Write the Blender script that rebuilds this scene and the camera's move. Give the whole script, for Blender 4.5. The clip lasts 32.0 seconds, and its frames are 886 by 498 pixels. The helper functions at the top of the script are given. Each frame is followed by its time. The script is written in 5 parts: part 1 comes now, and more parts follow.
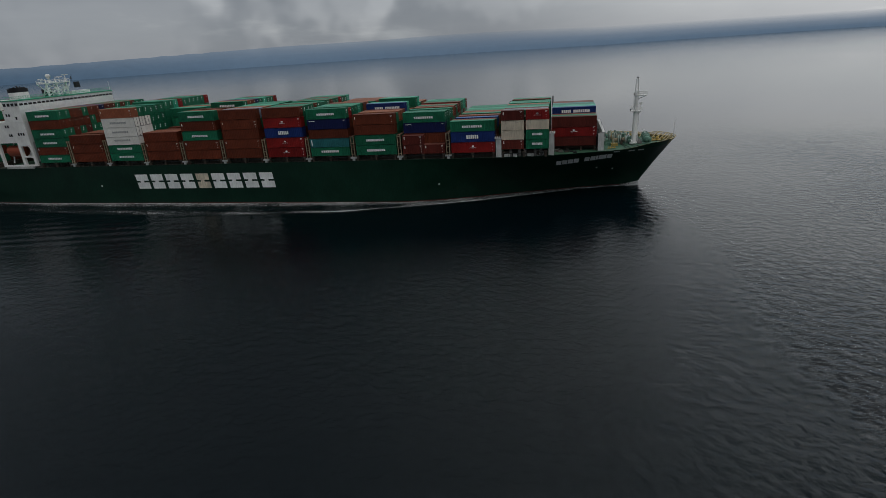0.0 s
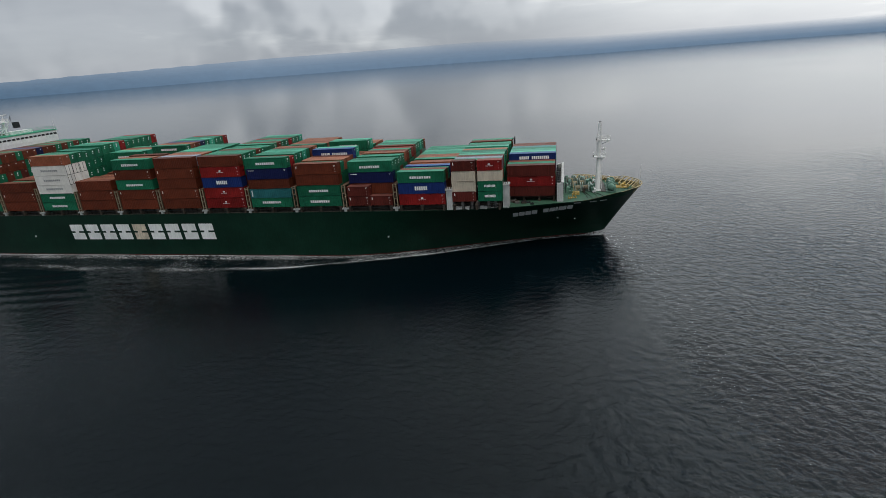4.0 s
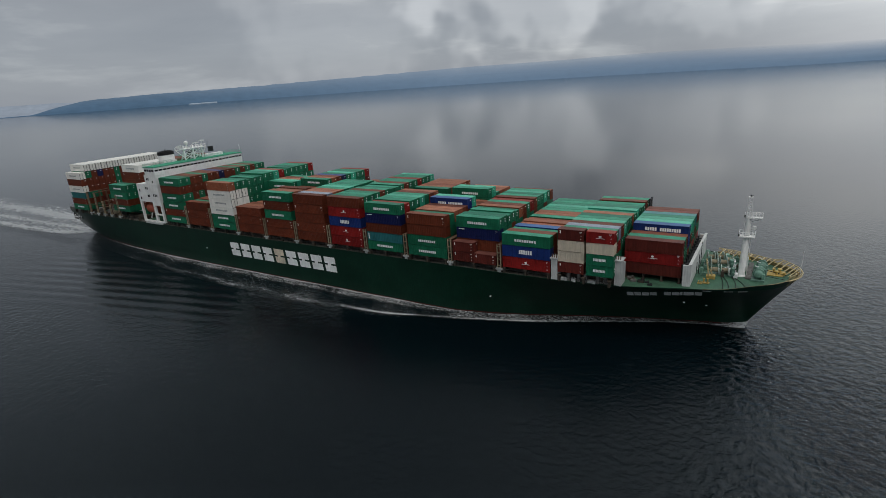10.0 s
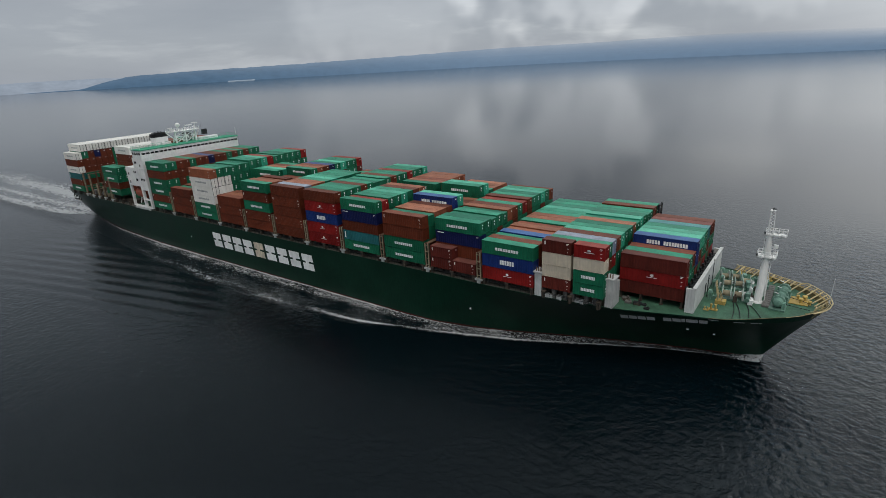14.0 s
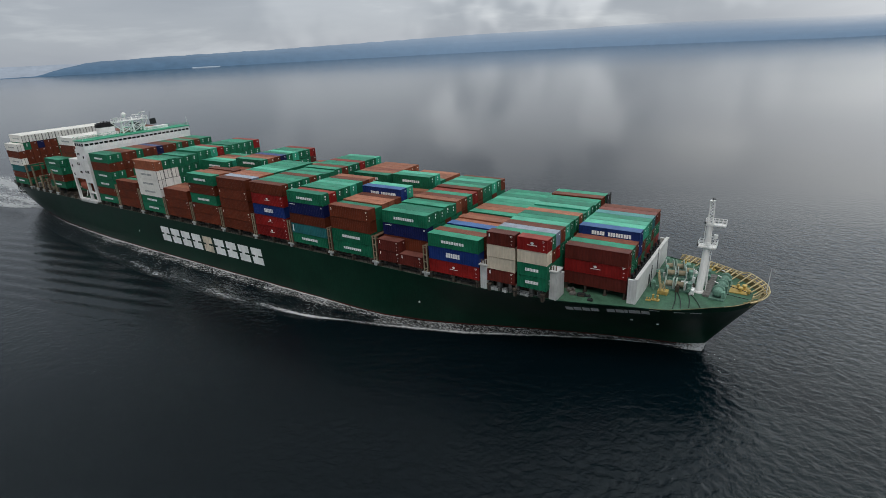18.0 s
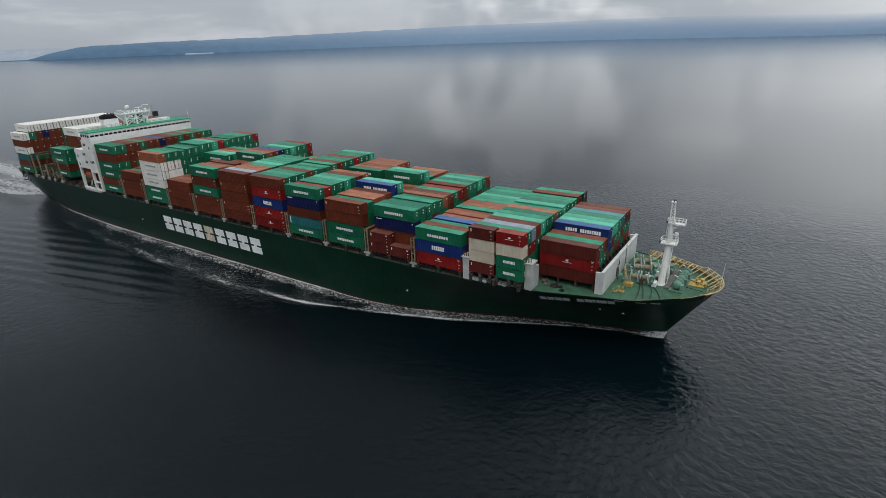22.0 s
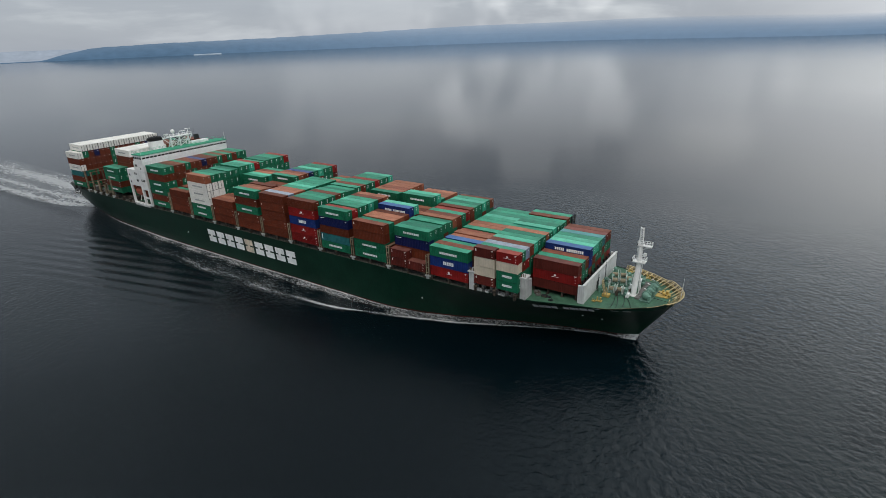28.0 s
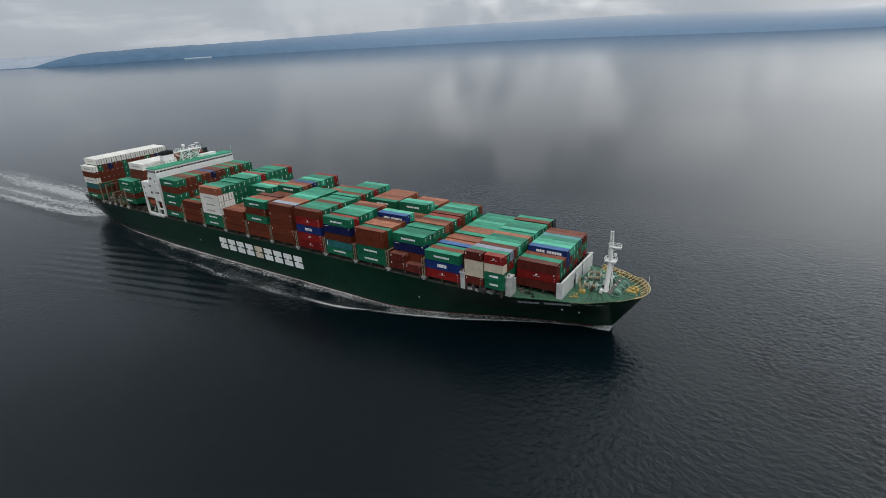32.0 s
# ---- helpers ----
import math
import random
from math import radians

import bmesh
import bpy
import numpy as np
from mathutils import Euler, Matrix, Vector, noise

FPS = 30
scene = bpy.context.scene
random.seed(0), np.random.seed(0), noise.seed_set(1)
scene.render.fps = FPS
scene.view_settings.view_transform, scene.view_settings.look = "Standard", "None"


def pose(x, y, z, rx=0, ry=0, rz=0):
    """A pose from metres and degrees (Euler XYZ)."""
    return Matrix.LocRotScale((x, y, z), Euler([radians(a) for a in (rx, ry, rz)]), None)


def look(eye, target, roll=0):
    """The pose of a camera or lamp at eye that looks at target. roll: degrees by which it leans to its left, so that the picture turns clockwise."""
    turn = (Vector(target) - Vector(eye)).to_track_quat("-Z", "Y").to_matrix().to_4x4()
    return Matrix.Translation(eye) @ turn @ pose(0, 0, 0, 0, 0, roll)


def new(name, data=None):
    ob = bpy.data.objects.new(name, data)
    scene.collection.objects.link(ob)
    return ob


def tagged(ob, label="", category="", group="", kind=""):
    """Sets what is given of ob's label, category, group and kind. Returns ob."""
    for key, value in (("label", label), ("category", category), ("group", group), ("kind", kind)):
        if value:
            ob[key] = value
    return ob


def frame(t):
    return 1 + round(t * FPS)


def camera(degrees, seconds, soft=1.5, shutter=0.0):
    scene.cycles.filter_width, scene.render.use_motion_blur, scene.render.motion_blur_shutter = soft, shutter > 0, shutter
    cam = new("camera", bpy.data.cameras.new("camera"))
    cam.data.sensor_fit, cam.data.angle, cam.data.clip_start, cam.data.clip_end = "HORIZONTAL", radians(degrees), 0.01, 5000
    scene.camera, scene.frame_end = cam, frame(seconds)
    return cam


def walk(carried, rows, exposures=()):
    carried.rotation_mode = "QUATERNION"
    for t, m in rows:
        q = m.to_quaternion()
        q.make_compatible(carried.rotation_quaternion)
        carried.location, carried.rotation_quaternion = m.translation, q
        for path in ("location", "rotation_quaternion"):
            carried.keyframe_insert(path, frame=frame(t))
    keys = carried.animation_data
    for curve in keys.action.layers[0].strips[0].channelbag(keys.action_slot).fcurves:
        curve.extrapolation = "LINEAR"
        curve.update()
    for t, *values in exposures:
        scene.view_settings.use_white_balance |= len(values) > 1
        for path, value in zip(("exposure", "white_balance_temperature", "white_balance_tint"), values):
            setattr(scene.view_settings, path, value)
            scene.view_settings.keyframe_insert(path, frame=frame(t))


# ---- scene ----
SPEED = 9.0                       # metres a second, the ship along +x
LIFT = 0.6                        # the ship's own zero over the water
MID = 16.0                        # the time at which the ship's own space lies on the world's


def sail(t):
    """How far the ship has gone from the world's middle at t seconds."""
    return SPEED * (t - MID)


cam = camera(79.06, 32.0, 0.75)
# Seconds; the eye in the ship's space (x to the bow, y to port, z over the water); yaw, pitch, roll.
ROWS = [
    (0.0, 32.45, -166.96, 41.14, 13.47, -20.42, -3.89),
    (0.5, 33.78, -164.69, 42.15, 13.29, -20.33, -3.91),
    (1.0, 35.08, -162.40, 43.15, 13.11, -20.20, -3.93),
    (1.5, 36.38, -160.15, 44.10, 12.99, -20.10, -4.04),
    (2.0, 37.67, -157.92, 45.01, 12.94, -20.06, -4.16),
    (2.5, 38.95, -155.66, 45.97, 12.87, -20.04, -4.19),
    (4.5, 44.30, -147.12, 49.95, 13.46, -19.42, -4.42),
    (5.0, 45.70, -145.19, 50.96, 12.81, -19.24, -4.40),
    (5.5, 47.09, -143.32, 52.01, 11.12, -19.09, -4.32),
    (6.0, 48.42, -141.59, 53.05, 9.17, -18.93, -4.22),
    (6.5, 49.70, -140.08, 53.97, 7.23, -18.83, -4.16),
    (7.0, 50.93, -138.86, 54.83, 5.47, -18.77, -4.14),
    (7.5, 52.11, -137.95, 55.74, 5.37, -18.70, -4.25),
    (8.0, 53.25, -137.24, 56.65, 7.94, -18.49, -4.28),
    (8.5, 54.37, -136.54, 57.37, 14.12, -18.25, -4.37),
    (9.0, 55.40, -135.38, 57.99, 23.34, -17.80, -4.06),
    (9.5, 56.34, -133.88, 58.40, 31.11, -17.47, -3.88),
    (10.0, 57.16, -131.95, 58.62, 32.95, -17.57, -3.95),
    (10.5, 57.82, -129.62, 58.69, 32.35, -17.83, -3.93),
    (11.0, 58.32, -127.02, 58.68, 33.04, -17.95, -3.90),
    (11.5, 58.67, -124.26, 58.61, 34.50, -17.98, -3.72),
    (12.0, 58.94, -121.44, 58.54, 36.16, -18.12, -3.57),
    (12.5, 59.19, -118.66, 58.49, 36.93, -18.35, -3.48),
    (13.0, 59.47, -116.01, 58.49, 37.18, -18.63, -3.33),
    (13.5, 59.79, -113.57, 58.51, 37.18, -18.93, -3.22),
    (14.0, 60.12, -111.42, 58.50, 36.94, -19.22, -3.18),
    (14.5, 60.49, -109.82, 58.47, 36.55, -19.50, -3.08),
    (16.5, 62.27, -106.20, 58.34, 35.15, -20.22, -2.91),
    (17.0, 62.82, -105.87, 58.37, 34.81, -20.38, -2.92),
    (17.5, 63.48, -105.86, 58.43, 34.51, -20.47, -2.95),
    (18.0, 64.20, -105.99, 58.53, 34.33, -20.64, -3.02),
    (18.5, 64.96, -106.25, 58.63, 34.30, -20.86, -3.02),
    (19.0, 65.75, -106.66, 58.71, 34.12, -21.14, -2.96),
    (19.5, 66.55, -107.23, 58.80, 33.88, -21.41, -2.83),
    (20.0, 67.37, -107.94, 59.00, 33.66, -21.67, -2.73),
    (20.5, 68.21, -108.79, 59.42, 33.49, -21.78, -2.56),
    (21.0, 69.09, -109.75, 60.13, 33.52, -21.71, -2.37),
    (21.5, 70.00, -110.83, 61.08, 33.75, -21.59, -2.22),
    (22.0, 70.93, -112.04, 62.17, 33.85, -21.60, -2.00),
    (22.5, 71.86, -113.32, 63.36, 34.03, -21.74, -1.99),
    (23.0, 72.78, -114.64, 64.60, 34.20, -21.87, -2.00),
    (23.5, 73.69, -115.96, 65.88, 34.42, -21.99, -2.05),
    (24.0, 74.58, -117.31, 67.17, 34.49, -22.15, -2.08),
    (24.5, 75.43, -118.70, 68.42, 34.53, -22.17, -2.02),
    (25.0, 76.25, -120.19, 69.60, 34.56, -22.10, -2.02),
    (25.5, 77.12, -121.75, 70.65, 34.61, -21.93, -2.03),
    (27.5, 81.35, -127.89, 74.30, 34.83, -21.75, -2.07),
    (28.0, 82.50, -129.41, 75.31, 34.87, -21.72, -2.17),
    (28.5, 83.72, -130.85, 76.47, 35.00, -21.73, -2.40),
    (29.0, 84.99, -132.26, 77.70, 35.06, -21.82, -2.60),
    (29.5, 86.26, -133.65, 78.94, 35.07, -21.92, -2.72),
    (30.0, 87.50, -135.08, 80.11, 35.01, -22.03, -2.92),
    (30.5, 88.70, -136.55, 81.17, 34.94, -22.07, -3.05),
    (31.0, 89.84, -138.11, 82.04, 34.83, -22.04, -3.09),
    (31.5, 90.95, -139.76, 82.66, 34.72, -22.00, -3.05),
    (32.0, 92.03, -141.50, 82.98, 34.48, -21.86, -3.07),
]


def aim(t, x, y, z, yaw, pitch, roll):
    a, b = radians(yaw), radians(pitch)
    eye = Vector((x + sail(t), y, z + LIFT))
    return look(eye, eye + Vector((-math.sin(a) * math.cos(b), math.cos(a) * math.cos(b), math.sin(b))), roll)


walk(cam, [(r[0], aim(*r)) for r in ROWS], exposures=[(0.0, -0.68), (1.0, -0.12), (2.5, 0.02), (5.0, -0.07), (7.0, -0.34), (9.0, -0.3), (10.0, -0.22), (14.0, 0.0), (20.0, 0.17), (32.0, 0.21)])

# ---- light: an overcast sky; the veiled sun stands to starboard, and the cloud is thin ahead to port ----
SUN_AZ, SUN_EL = radians(-50), radians(64)
THIN_AZ = radians(60)
world = bpy.data.worlds.new("overcast")
scene.world = world
world.use_nodes = True
W = world.node_tree
W.nodes.clear()


def wnode(kind, **vals):
    n = W.nodes.new(kind)
    for k, v in vals.items():
        n.inputs[k].default_value = v
    return n


def wlink(a, i, b, j):
    W.links.new(a.outputs[i], b.inputs[j])


w_co = wnode("ShaderNodeTexCoord")
w_map = wnode("ShaderNodeMapping", Scale=(1.0, 1.0, 5.5))
wlink(w_co, "Generated", w_map, "Vector")
w_n1 = wnode("ShaderNodeTexNoise", Scale=3.0, Detail=6.0, Roughness=0.57, Distortion=0.2)
wlink(w_map, 0, w_n1, "Vector")
w_r1 = wnode("ShaderNodeValToRGB")
w_r1.color_ramp.elements[0].position, w_r1.color_ramp.elements[0].color = 0.34, (0.455, 0.460, 0.480, 1)
w_r1.color_ramp.elements[1].position, w_r1.color_ramp.elements[1].color = 0.76, (0.74, 0.73, 0.715, 1)
w_mid = w_r1.color_ramp.elements.new(0.56)
w_mid.color = (0.505, 0.507, 0.522, 1)
wlink(w_n1, "Fac", w_r1, "Fac")
w_sky = W.nodes.new("ShaderNodeTexSky")
w_sky.sky_type, w_sky.sun_disc = "NISHITA", False
w_sky.sun_elevation, w_sky.sun_rotation = SUN_EL, math.pi / 2 - SUN_AZ
w_sc = wnode("ShaderNodeVectorMath")
w_sc.operation = "SCALE"
w_sc.inputs["Scale"].default_value = 0.012
wlink(w_sky, 0, w_sc, 0)
w_add = wnode("ShaderNodeVectorMath")
w_add.operation = "ADD"
wlink(w_r1, "Color", w_add, 0)
wlink(w_sc, 0, w_add, 1)
# brighter low down, heavier overhead, and brighter where the cloud is thin
w_sep = wnode("ShaderNodeSeparateXYZ")
wlink(w_co, "Generated", w_sep, 0)
w_up = wnode("ShaderNodeMapRange")
w_up.interpolation_type = "SMOOTHSTEP"
for k, v in (("From Min", 0.0), ("From Max", 0.65), ("To Min", 0.855), ("To Max", 0.57)):
    w_up.inputs[k].default_value = v
wlink(w_sep, "Z", w_up, "Value")
w_dot = wnode("ShaderNodeVectorMath")
w_dot.operation = "DOT_PRODUCT"
w_dot.inputs[1].default_value = (math.cos(THIN_AZ) * 0.766, math.sin(THIN_AZ) * 0.766, 0.643)
wlink(w_co, "Generated", w_dot, 0)
w_gl = wnode("ShaderNodeMapRange")
w_gl.interpolation_type = "SMOOTHSTEP"
for k, v in (("From Min", 0.58), ("From Max", 1.0), ("To Min", 0.0), ("To Max", 3.9)):
    w_gl.inputs[k].default_value = v
wlink(w_dot, "Value", w_gl, "Value")
# the veil over it is thinnest about a third of the way up
w_veil = wnode("ShaderNodeValToRGB")
w_veil.color_ramp.interpolation = "B_SPLINE"
w_veil.color_ramp.elements[0].position, w_veil.color_ramp.elements[0].color = 0.0, (0.60, 0.60, 0.60, 1)
w_veil.color_ramp.elements[1].position, w_veil.color_ramp.elements[1].color = 1.0, (0.38, 0.38, 0.38, 1)
for z, v in ((0.15, 0.75), (0.40, 1.0), (0.62, 0.66)):
    w_veil.color_ramp.elements.new(z).color = (v, v, v, 1)
wlink(w_sep, "Z", w_veil, "Fac")
w_lit = wnode("ShaderNodeMath")
w_lit.operation = "MULTIPLY"
wlink(w_gl, 0, w_lit, 0), wlink(w_veil, "Color", w_lit, 1)
w_gl = w_lit


def bright_spot(before, az, el, reach, gain):
    """A brighter patch put into the sky, as through thinner cloud; reach: its half width in degrees."""
    d = wnode("ShaderNodeVectorMath")
    d.operation = "DOT_PRODUCT"
    a, e = radians(az), radians(el)
    d.inputs[1].default_value = (math.cos(a) * math.cos(e), math.sin(a) * math.cos(e), math.sin(e))
    wlink(w_wob, 0, d, 0)
    r = wnode("ShaderNodeMapRange")
    r.interpolation_type = "SMOOTHSTEP"
    for k, v in (("From Min", math.cos(radians(reach))), ("From Max", 1.0), ("To Min", 0.0), ("To Max", gain)):
        r.inputs[k].default_value = v
    wlink(d, "Value", r, "Value")
    both = wnode("ShaderNodeMath")
    both.operation = "ADD"
    wlink(before, 0, both, 0), wlink(r, 0, both, 1)
    return both


# the gaps have ragged edges
w_n2 = wnode("ShaderNodeTexNoise", Scale=7.0, Detail=3.0, Roughness=0.55)
wlink(w_co, "Generated", w_n2, "Vector")
w_wob = wnode("ShaderNodeVectorMath")
w_wob.operation = "MULTIPLY_ADD"
w_wob.inputs[1].default_value, w_wob.inputs[2].default_value = (0.09, 0.09, 0.06), (0.0, 0.0, 0.0)
w_cen = wnode("ShaderNodeVectorMath")
w_cen.operation = "SUBTRACT"
w_cen.inputs[1].default_value = (0.5, 0.5, 0.5)
wlink(w_n2, "Color", w_cen, 0), wlink(w_cen, 0, w_wob, 0), wlink(w_co, "Generated", w_wob, 2)
# the two high ones are out of view, added to brighten the near water
for az, el, reach, gain in ((115, 6, 10, 0.44), (100, 10, 9, 0.22), (131, 8, 12, 0.22), (172, 60, 48, 0.66), (132, 56, 40, 0.30)):
    w_gl = bright_spot(w_gl, az, el, reach, gain)
w_warm = wnode("ShaderNodeVectorMath")
w_warm.operation = "MULTIPLY_ADD"
w_warm.inputs[1].default_value, w_warm.inputs[2].default_value = (1.08, 1.0, 0.90), (0.955, 0.97, 0.99)
wlink(w_gl, 0, w_warm, 0)
w_col = wnode("ShaderNodeVectorMath")
w_col.operation = "MULTIPLY"
wlink(w_add, 0, w_col, 0), wlink(w_warm, 0, w_col, 1)
w_all = wnode("ShaderNodeVectorMath")
w_all.operation = "SCALE"
wlink(w_col, 0, w_all, 0), wlink(w_up, 0, w_all, "Scale")
w_tint = wnode("ShaderNodeValToRGB")
w_tint.color_ramp.elements[0].position, w_tint.color_ramp.elements[0].color = 0.0, (0.90, 0.955, 1.02, 1)
w_tint.color_ramp.elements[1].position, w_tint.color_ramp.elements[1].color = 0.2, (0.965, 1.0, 1.02, 1)
w_high = w_tint.color_ramp.elements.new(0.4)
w_high.color = (0.885, 1.0, 1.065, 1)
wlink(w_sep, "Z", w_tint, "Fac")
w_fin = wnode("ShaderNodeVectorMath")
w_fin.operation = "MULTIPLY"
wlink(w_all, 0, w_fin, 0), wlink(w_tint, "Color", w_fin, 1)
w_bg = wnode("ShaderNodeBackground", Strength=0.88)
wlink(w_fin, 0, w_bg, "Color")
w_out = wnode("ShaderNodeOutputWorld")
wlink(w_bg, 0, w_out, 0)

sun = new("sun", bpy.data.lights.new("sun", "SUN"))
sun.data.energy, sun.data.angle, sun.data.color = 1.45, radians(50), (1.0, 0.95, 0.89)
sun.matrix_world = look((0, 0, 300), (-math.cos(SUN_AZ) * 300, -math.sin(SUN_AZ) * 300, 300 - 300 * math.tan(SUN_EL)))


# ---- materials ----
def material(name):
    m = bpy.data.materials.new(name)
    m.use_nodes = True
    t = m.node_tree
    return m, t, t.nodes["Principled BSDF"]


def add(t, kind, **vals):
    n = t.nodes.new(kind)
    for k, v in vals.items():
        n.inputs[k].default_value = v
    return n


def paint(name, colour, rough=0.5, dirt=0.27, scale=0.35, rust=0.0, vary=0.18, metal=0.0):
    """Weathered ship's paint: patchy fading, dark streaks down the sides, rust spots, each thing a little different."""
    m, t, p = material(name)
    L = t.links.new
    co = add(t, "ShaderNodeTexCoord")
    info = add(t, "ShaderNodeObjectInfo")
    shift = t.nodes.new("ShaderNodeVectorMath")
    shift.operation = "MULTIPLY_ADD"
    L(info.outputs["Random"], shift.inputs[0])
    shift.inputs[1].default_value = (37.0, 53.0, 71.0)
    L(co.outputs["Object"], shift.inputs[2])
    big = add(t, "ShaderNodeTexNoise", Scale=scale, Detail=4.0, Roughness=0.6)
    L(shift.outputs[0], big.inputs["Vector"])
    st = add(t, "ShaderNodeMapping", Scale=(2.2, 2.2, 0.25))
    L(shift.outputs[0], st.inputs["Vector"])
    streak = add(t, "ShaderNodeTexNoise", Scale=1.6, Detail=5.0, Roughness=0.65)
    L(st.outputs[0], streak.inputs["Vector"])
    # tone = patches and streaks and the thing's own shade
    a = t.nodes.new("ShaderNodeMapRange")
    L(big.outputs["Fac"], a.inputs["Value"])
    a.inputs["From Min"].default_value, a.inputs["From Max"].default_value = 0.3, 0.7
    a.inputs["To Min"].default_value, a.inputs["To Max"].default_value = 1 - dirt, 1 + dirt * 0.6
    b = t.nodes.new("ShaderNodeMapRange")
    L(streak.outputs["Fac"], b.inputs["Value"])
    b.inputs["From Min"].default_value, b.inputs["From Max"].default_value = 0.3, 0.6
    b.inputs["To Min"].default_value, b.inputs["To Max"].default_value = 1 - dirt * 0.8, 1.06
    c = t.nodes.new("ShaderNodeMapRange")
    L(info.outputs["Random"], c.inputs["Value"])
    c.inputs["To Min"].default_value, c.inputs["To Max"].default_value = 1 - vary, 1 + vary
    m1 = t.nodes.new("ShaderNodeMath")
    m1.operation = "MULTIPLY"
    L(a.outputs[0], m1.inputs[0]), L(b.outputs[0], m1.inputs[1])
    m2 = t.nodes.new("ShaderNodeMath")
    m2.operation = "MULTIPLY"
    L(m1.outputs[0], m2.inputs[0]), L(c.outputs[0], m2.inputs[1])
    tone = t.nodes.new("ShaderNodeVectorMath")
    tone.operation = "SCALE"
    tone.inputs[0].default_value = colour
    L(m2.outputs[0], tone.inputs["Scale"])
    spot = add(t, "ShaderNodeTexNoise", Scale=1.1, Detail=6.0, Roughness=0.7)
    L(shift.outputs[0], spot.inputs["Vector"])
    r = t.nodes.new("ShaderNodeMapRange")
    L(spot.outputs["Fac"], r.inputs["Value"])
    r.inputs["From Min"].default_value, r.inputs["From Max"].default_value = 0.62, 0.74
    r.inputs["To Min"].default_value, r.inputs["To Max"].default_value = 0.0, rust
    mix = t.nodes.new("ShaderNodeMix")
    mix.data_type = "RGBA"
    L(r.outputs[0], mix.inputs[0]), L(tone.outputs[0], mix.inputs[6])
    mix.inputs[7].default_value = (0.10, 0.045, 0.025, 1)
    L(mix.outputs[2], p.inputs["Base Color"])
    rr = t.nodes.new("ShaderNodeMapRange")
    L(big.outputs["Fac"], rr.inputs["Value"])
    rr.inputs["To Min"].default_value, rr.inputs["To Max"].default_value = rough - 0.12, rough + 0.12
    L(rr.outputs[0], p.inputs["Roughness"])
    p.inputs["Metallic"].default_value = metal
    p.inputs["Specular IOR Level"].default_value = 0.2
    return m


BOX = {
    "G": paint("green_paint", (0.012, 0.146, 0.076), 0.45, rust=0.25),
    "M": paint("mint_paint", (0.040, 0.360, 0.230), 0.45, rust=0.2),
    "B": paint("brown_red_paint", (0.138, 0.031, 0.014), 0.5, dirt=0.28, rust=0.3),
    "D": paint("maroon_paint", (0.120, 0.022, 0.016), 0.5, rust=0.2),
    "R": paint("red_paint", (0.225, 0.013, 0.012), 0.5, rust=0.2),
    "O": paint("faded_orange_paint", (0.280, 0.090, 0.047), 0.55, rust=0.35),
    "N": paint("navy_paint", (0.008, 0.013, 0.070), 0.45),
    "I": paint("blue_paint", (0.012, 0.034, 0.160), 0.45),
    "T": paint("teal_paint", (0.025, 0.150, 0.160), 0.5),
    "W": paint("white_paint", (0.80, 0.785, 0.74), 0.45, dirt=0.1, rust=0.15, vary=0.06),
    "C": paint("cream_paint", (0.60, 0.53, 0.42), 0.5, dirt=0.15, vary=0.06),
    "S": paint("slate_paint", (0.21, 0.25, 0.33), 0.5),
}
# paler copies of most box paints for the roofs, lighter than the sides
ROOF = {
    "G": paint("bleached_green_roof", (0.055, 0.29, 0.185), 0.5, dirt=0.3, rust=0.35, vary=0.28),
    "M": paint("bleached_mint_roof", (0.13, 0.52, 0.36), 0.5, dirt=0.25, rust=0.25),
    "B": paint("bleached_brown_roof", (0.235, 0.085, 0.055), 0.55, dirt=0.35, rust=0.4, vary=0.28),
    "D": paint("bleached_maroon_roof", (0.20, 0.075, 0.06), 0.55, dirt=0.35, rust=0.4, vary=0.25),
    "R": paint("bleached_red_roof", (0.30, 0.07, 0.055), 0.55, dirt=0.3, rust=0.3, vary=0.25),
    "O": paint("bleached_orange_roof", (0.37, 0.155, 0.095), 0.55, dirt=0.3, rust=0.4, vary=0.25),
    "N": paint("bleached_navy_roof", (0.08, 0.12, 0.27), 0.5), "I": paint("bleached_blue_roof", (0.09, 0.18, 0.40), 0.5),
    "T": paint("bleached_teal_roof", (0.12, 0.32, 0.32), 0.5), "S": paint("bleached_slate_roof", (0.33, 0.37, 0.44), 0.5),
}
COLOUR_WORDS = {"G": "dark green", "M": "bright mint green", "B": "brown-red", "D": "dark maroon", "R": "bright red", "O": "faded orange-brown",
                "N": "navy blue", "I": "blue", "T": "teal", "W": "white refrigerated", "C": "cream", "S": "slate grey"}
HULL = paint("hull_green_paint", (0.0055, 0.031, 0.0185), 0.34, dirt=0.30, scale=0.12, rust=0.20, vary=0.0)
BOOT = paint("boot_red_paint", (0.11, 0.025, 0.022), 0.5, vary=0.0)
DECK = paint("deck_green_paint", (0.060, 0.145, 0.092), 0.6, dirt=0.4, scale=0.5, rust=0.5, vary=0.0)
ROOFG = paint("bridge_roof_green_paint", (0.05, 0.34, 0.20), 0.6, dirt=0.2, vary=0.0)
WHITE = paint("ship_white_paint", (0.85, 0.85, 0.83), 0.45, dirt=0.12, scale=0.25, rust=0.25, vary=0.03)
SIDE = paint("side_deck_grey_paint", (0.12, 0.115, 0.10), 0.65, dirt=0.45, scale=0.6, rust=0.7, vary=0.0)
GREY = paint("pedestal_grey_paint", (0.17, 0.165, 0.155), 0.6, dirt=0.35, rust=0.6, vary=0.15)
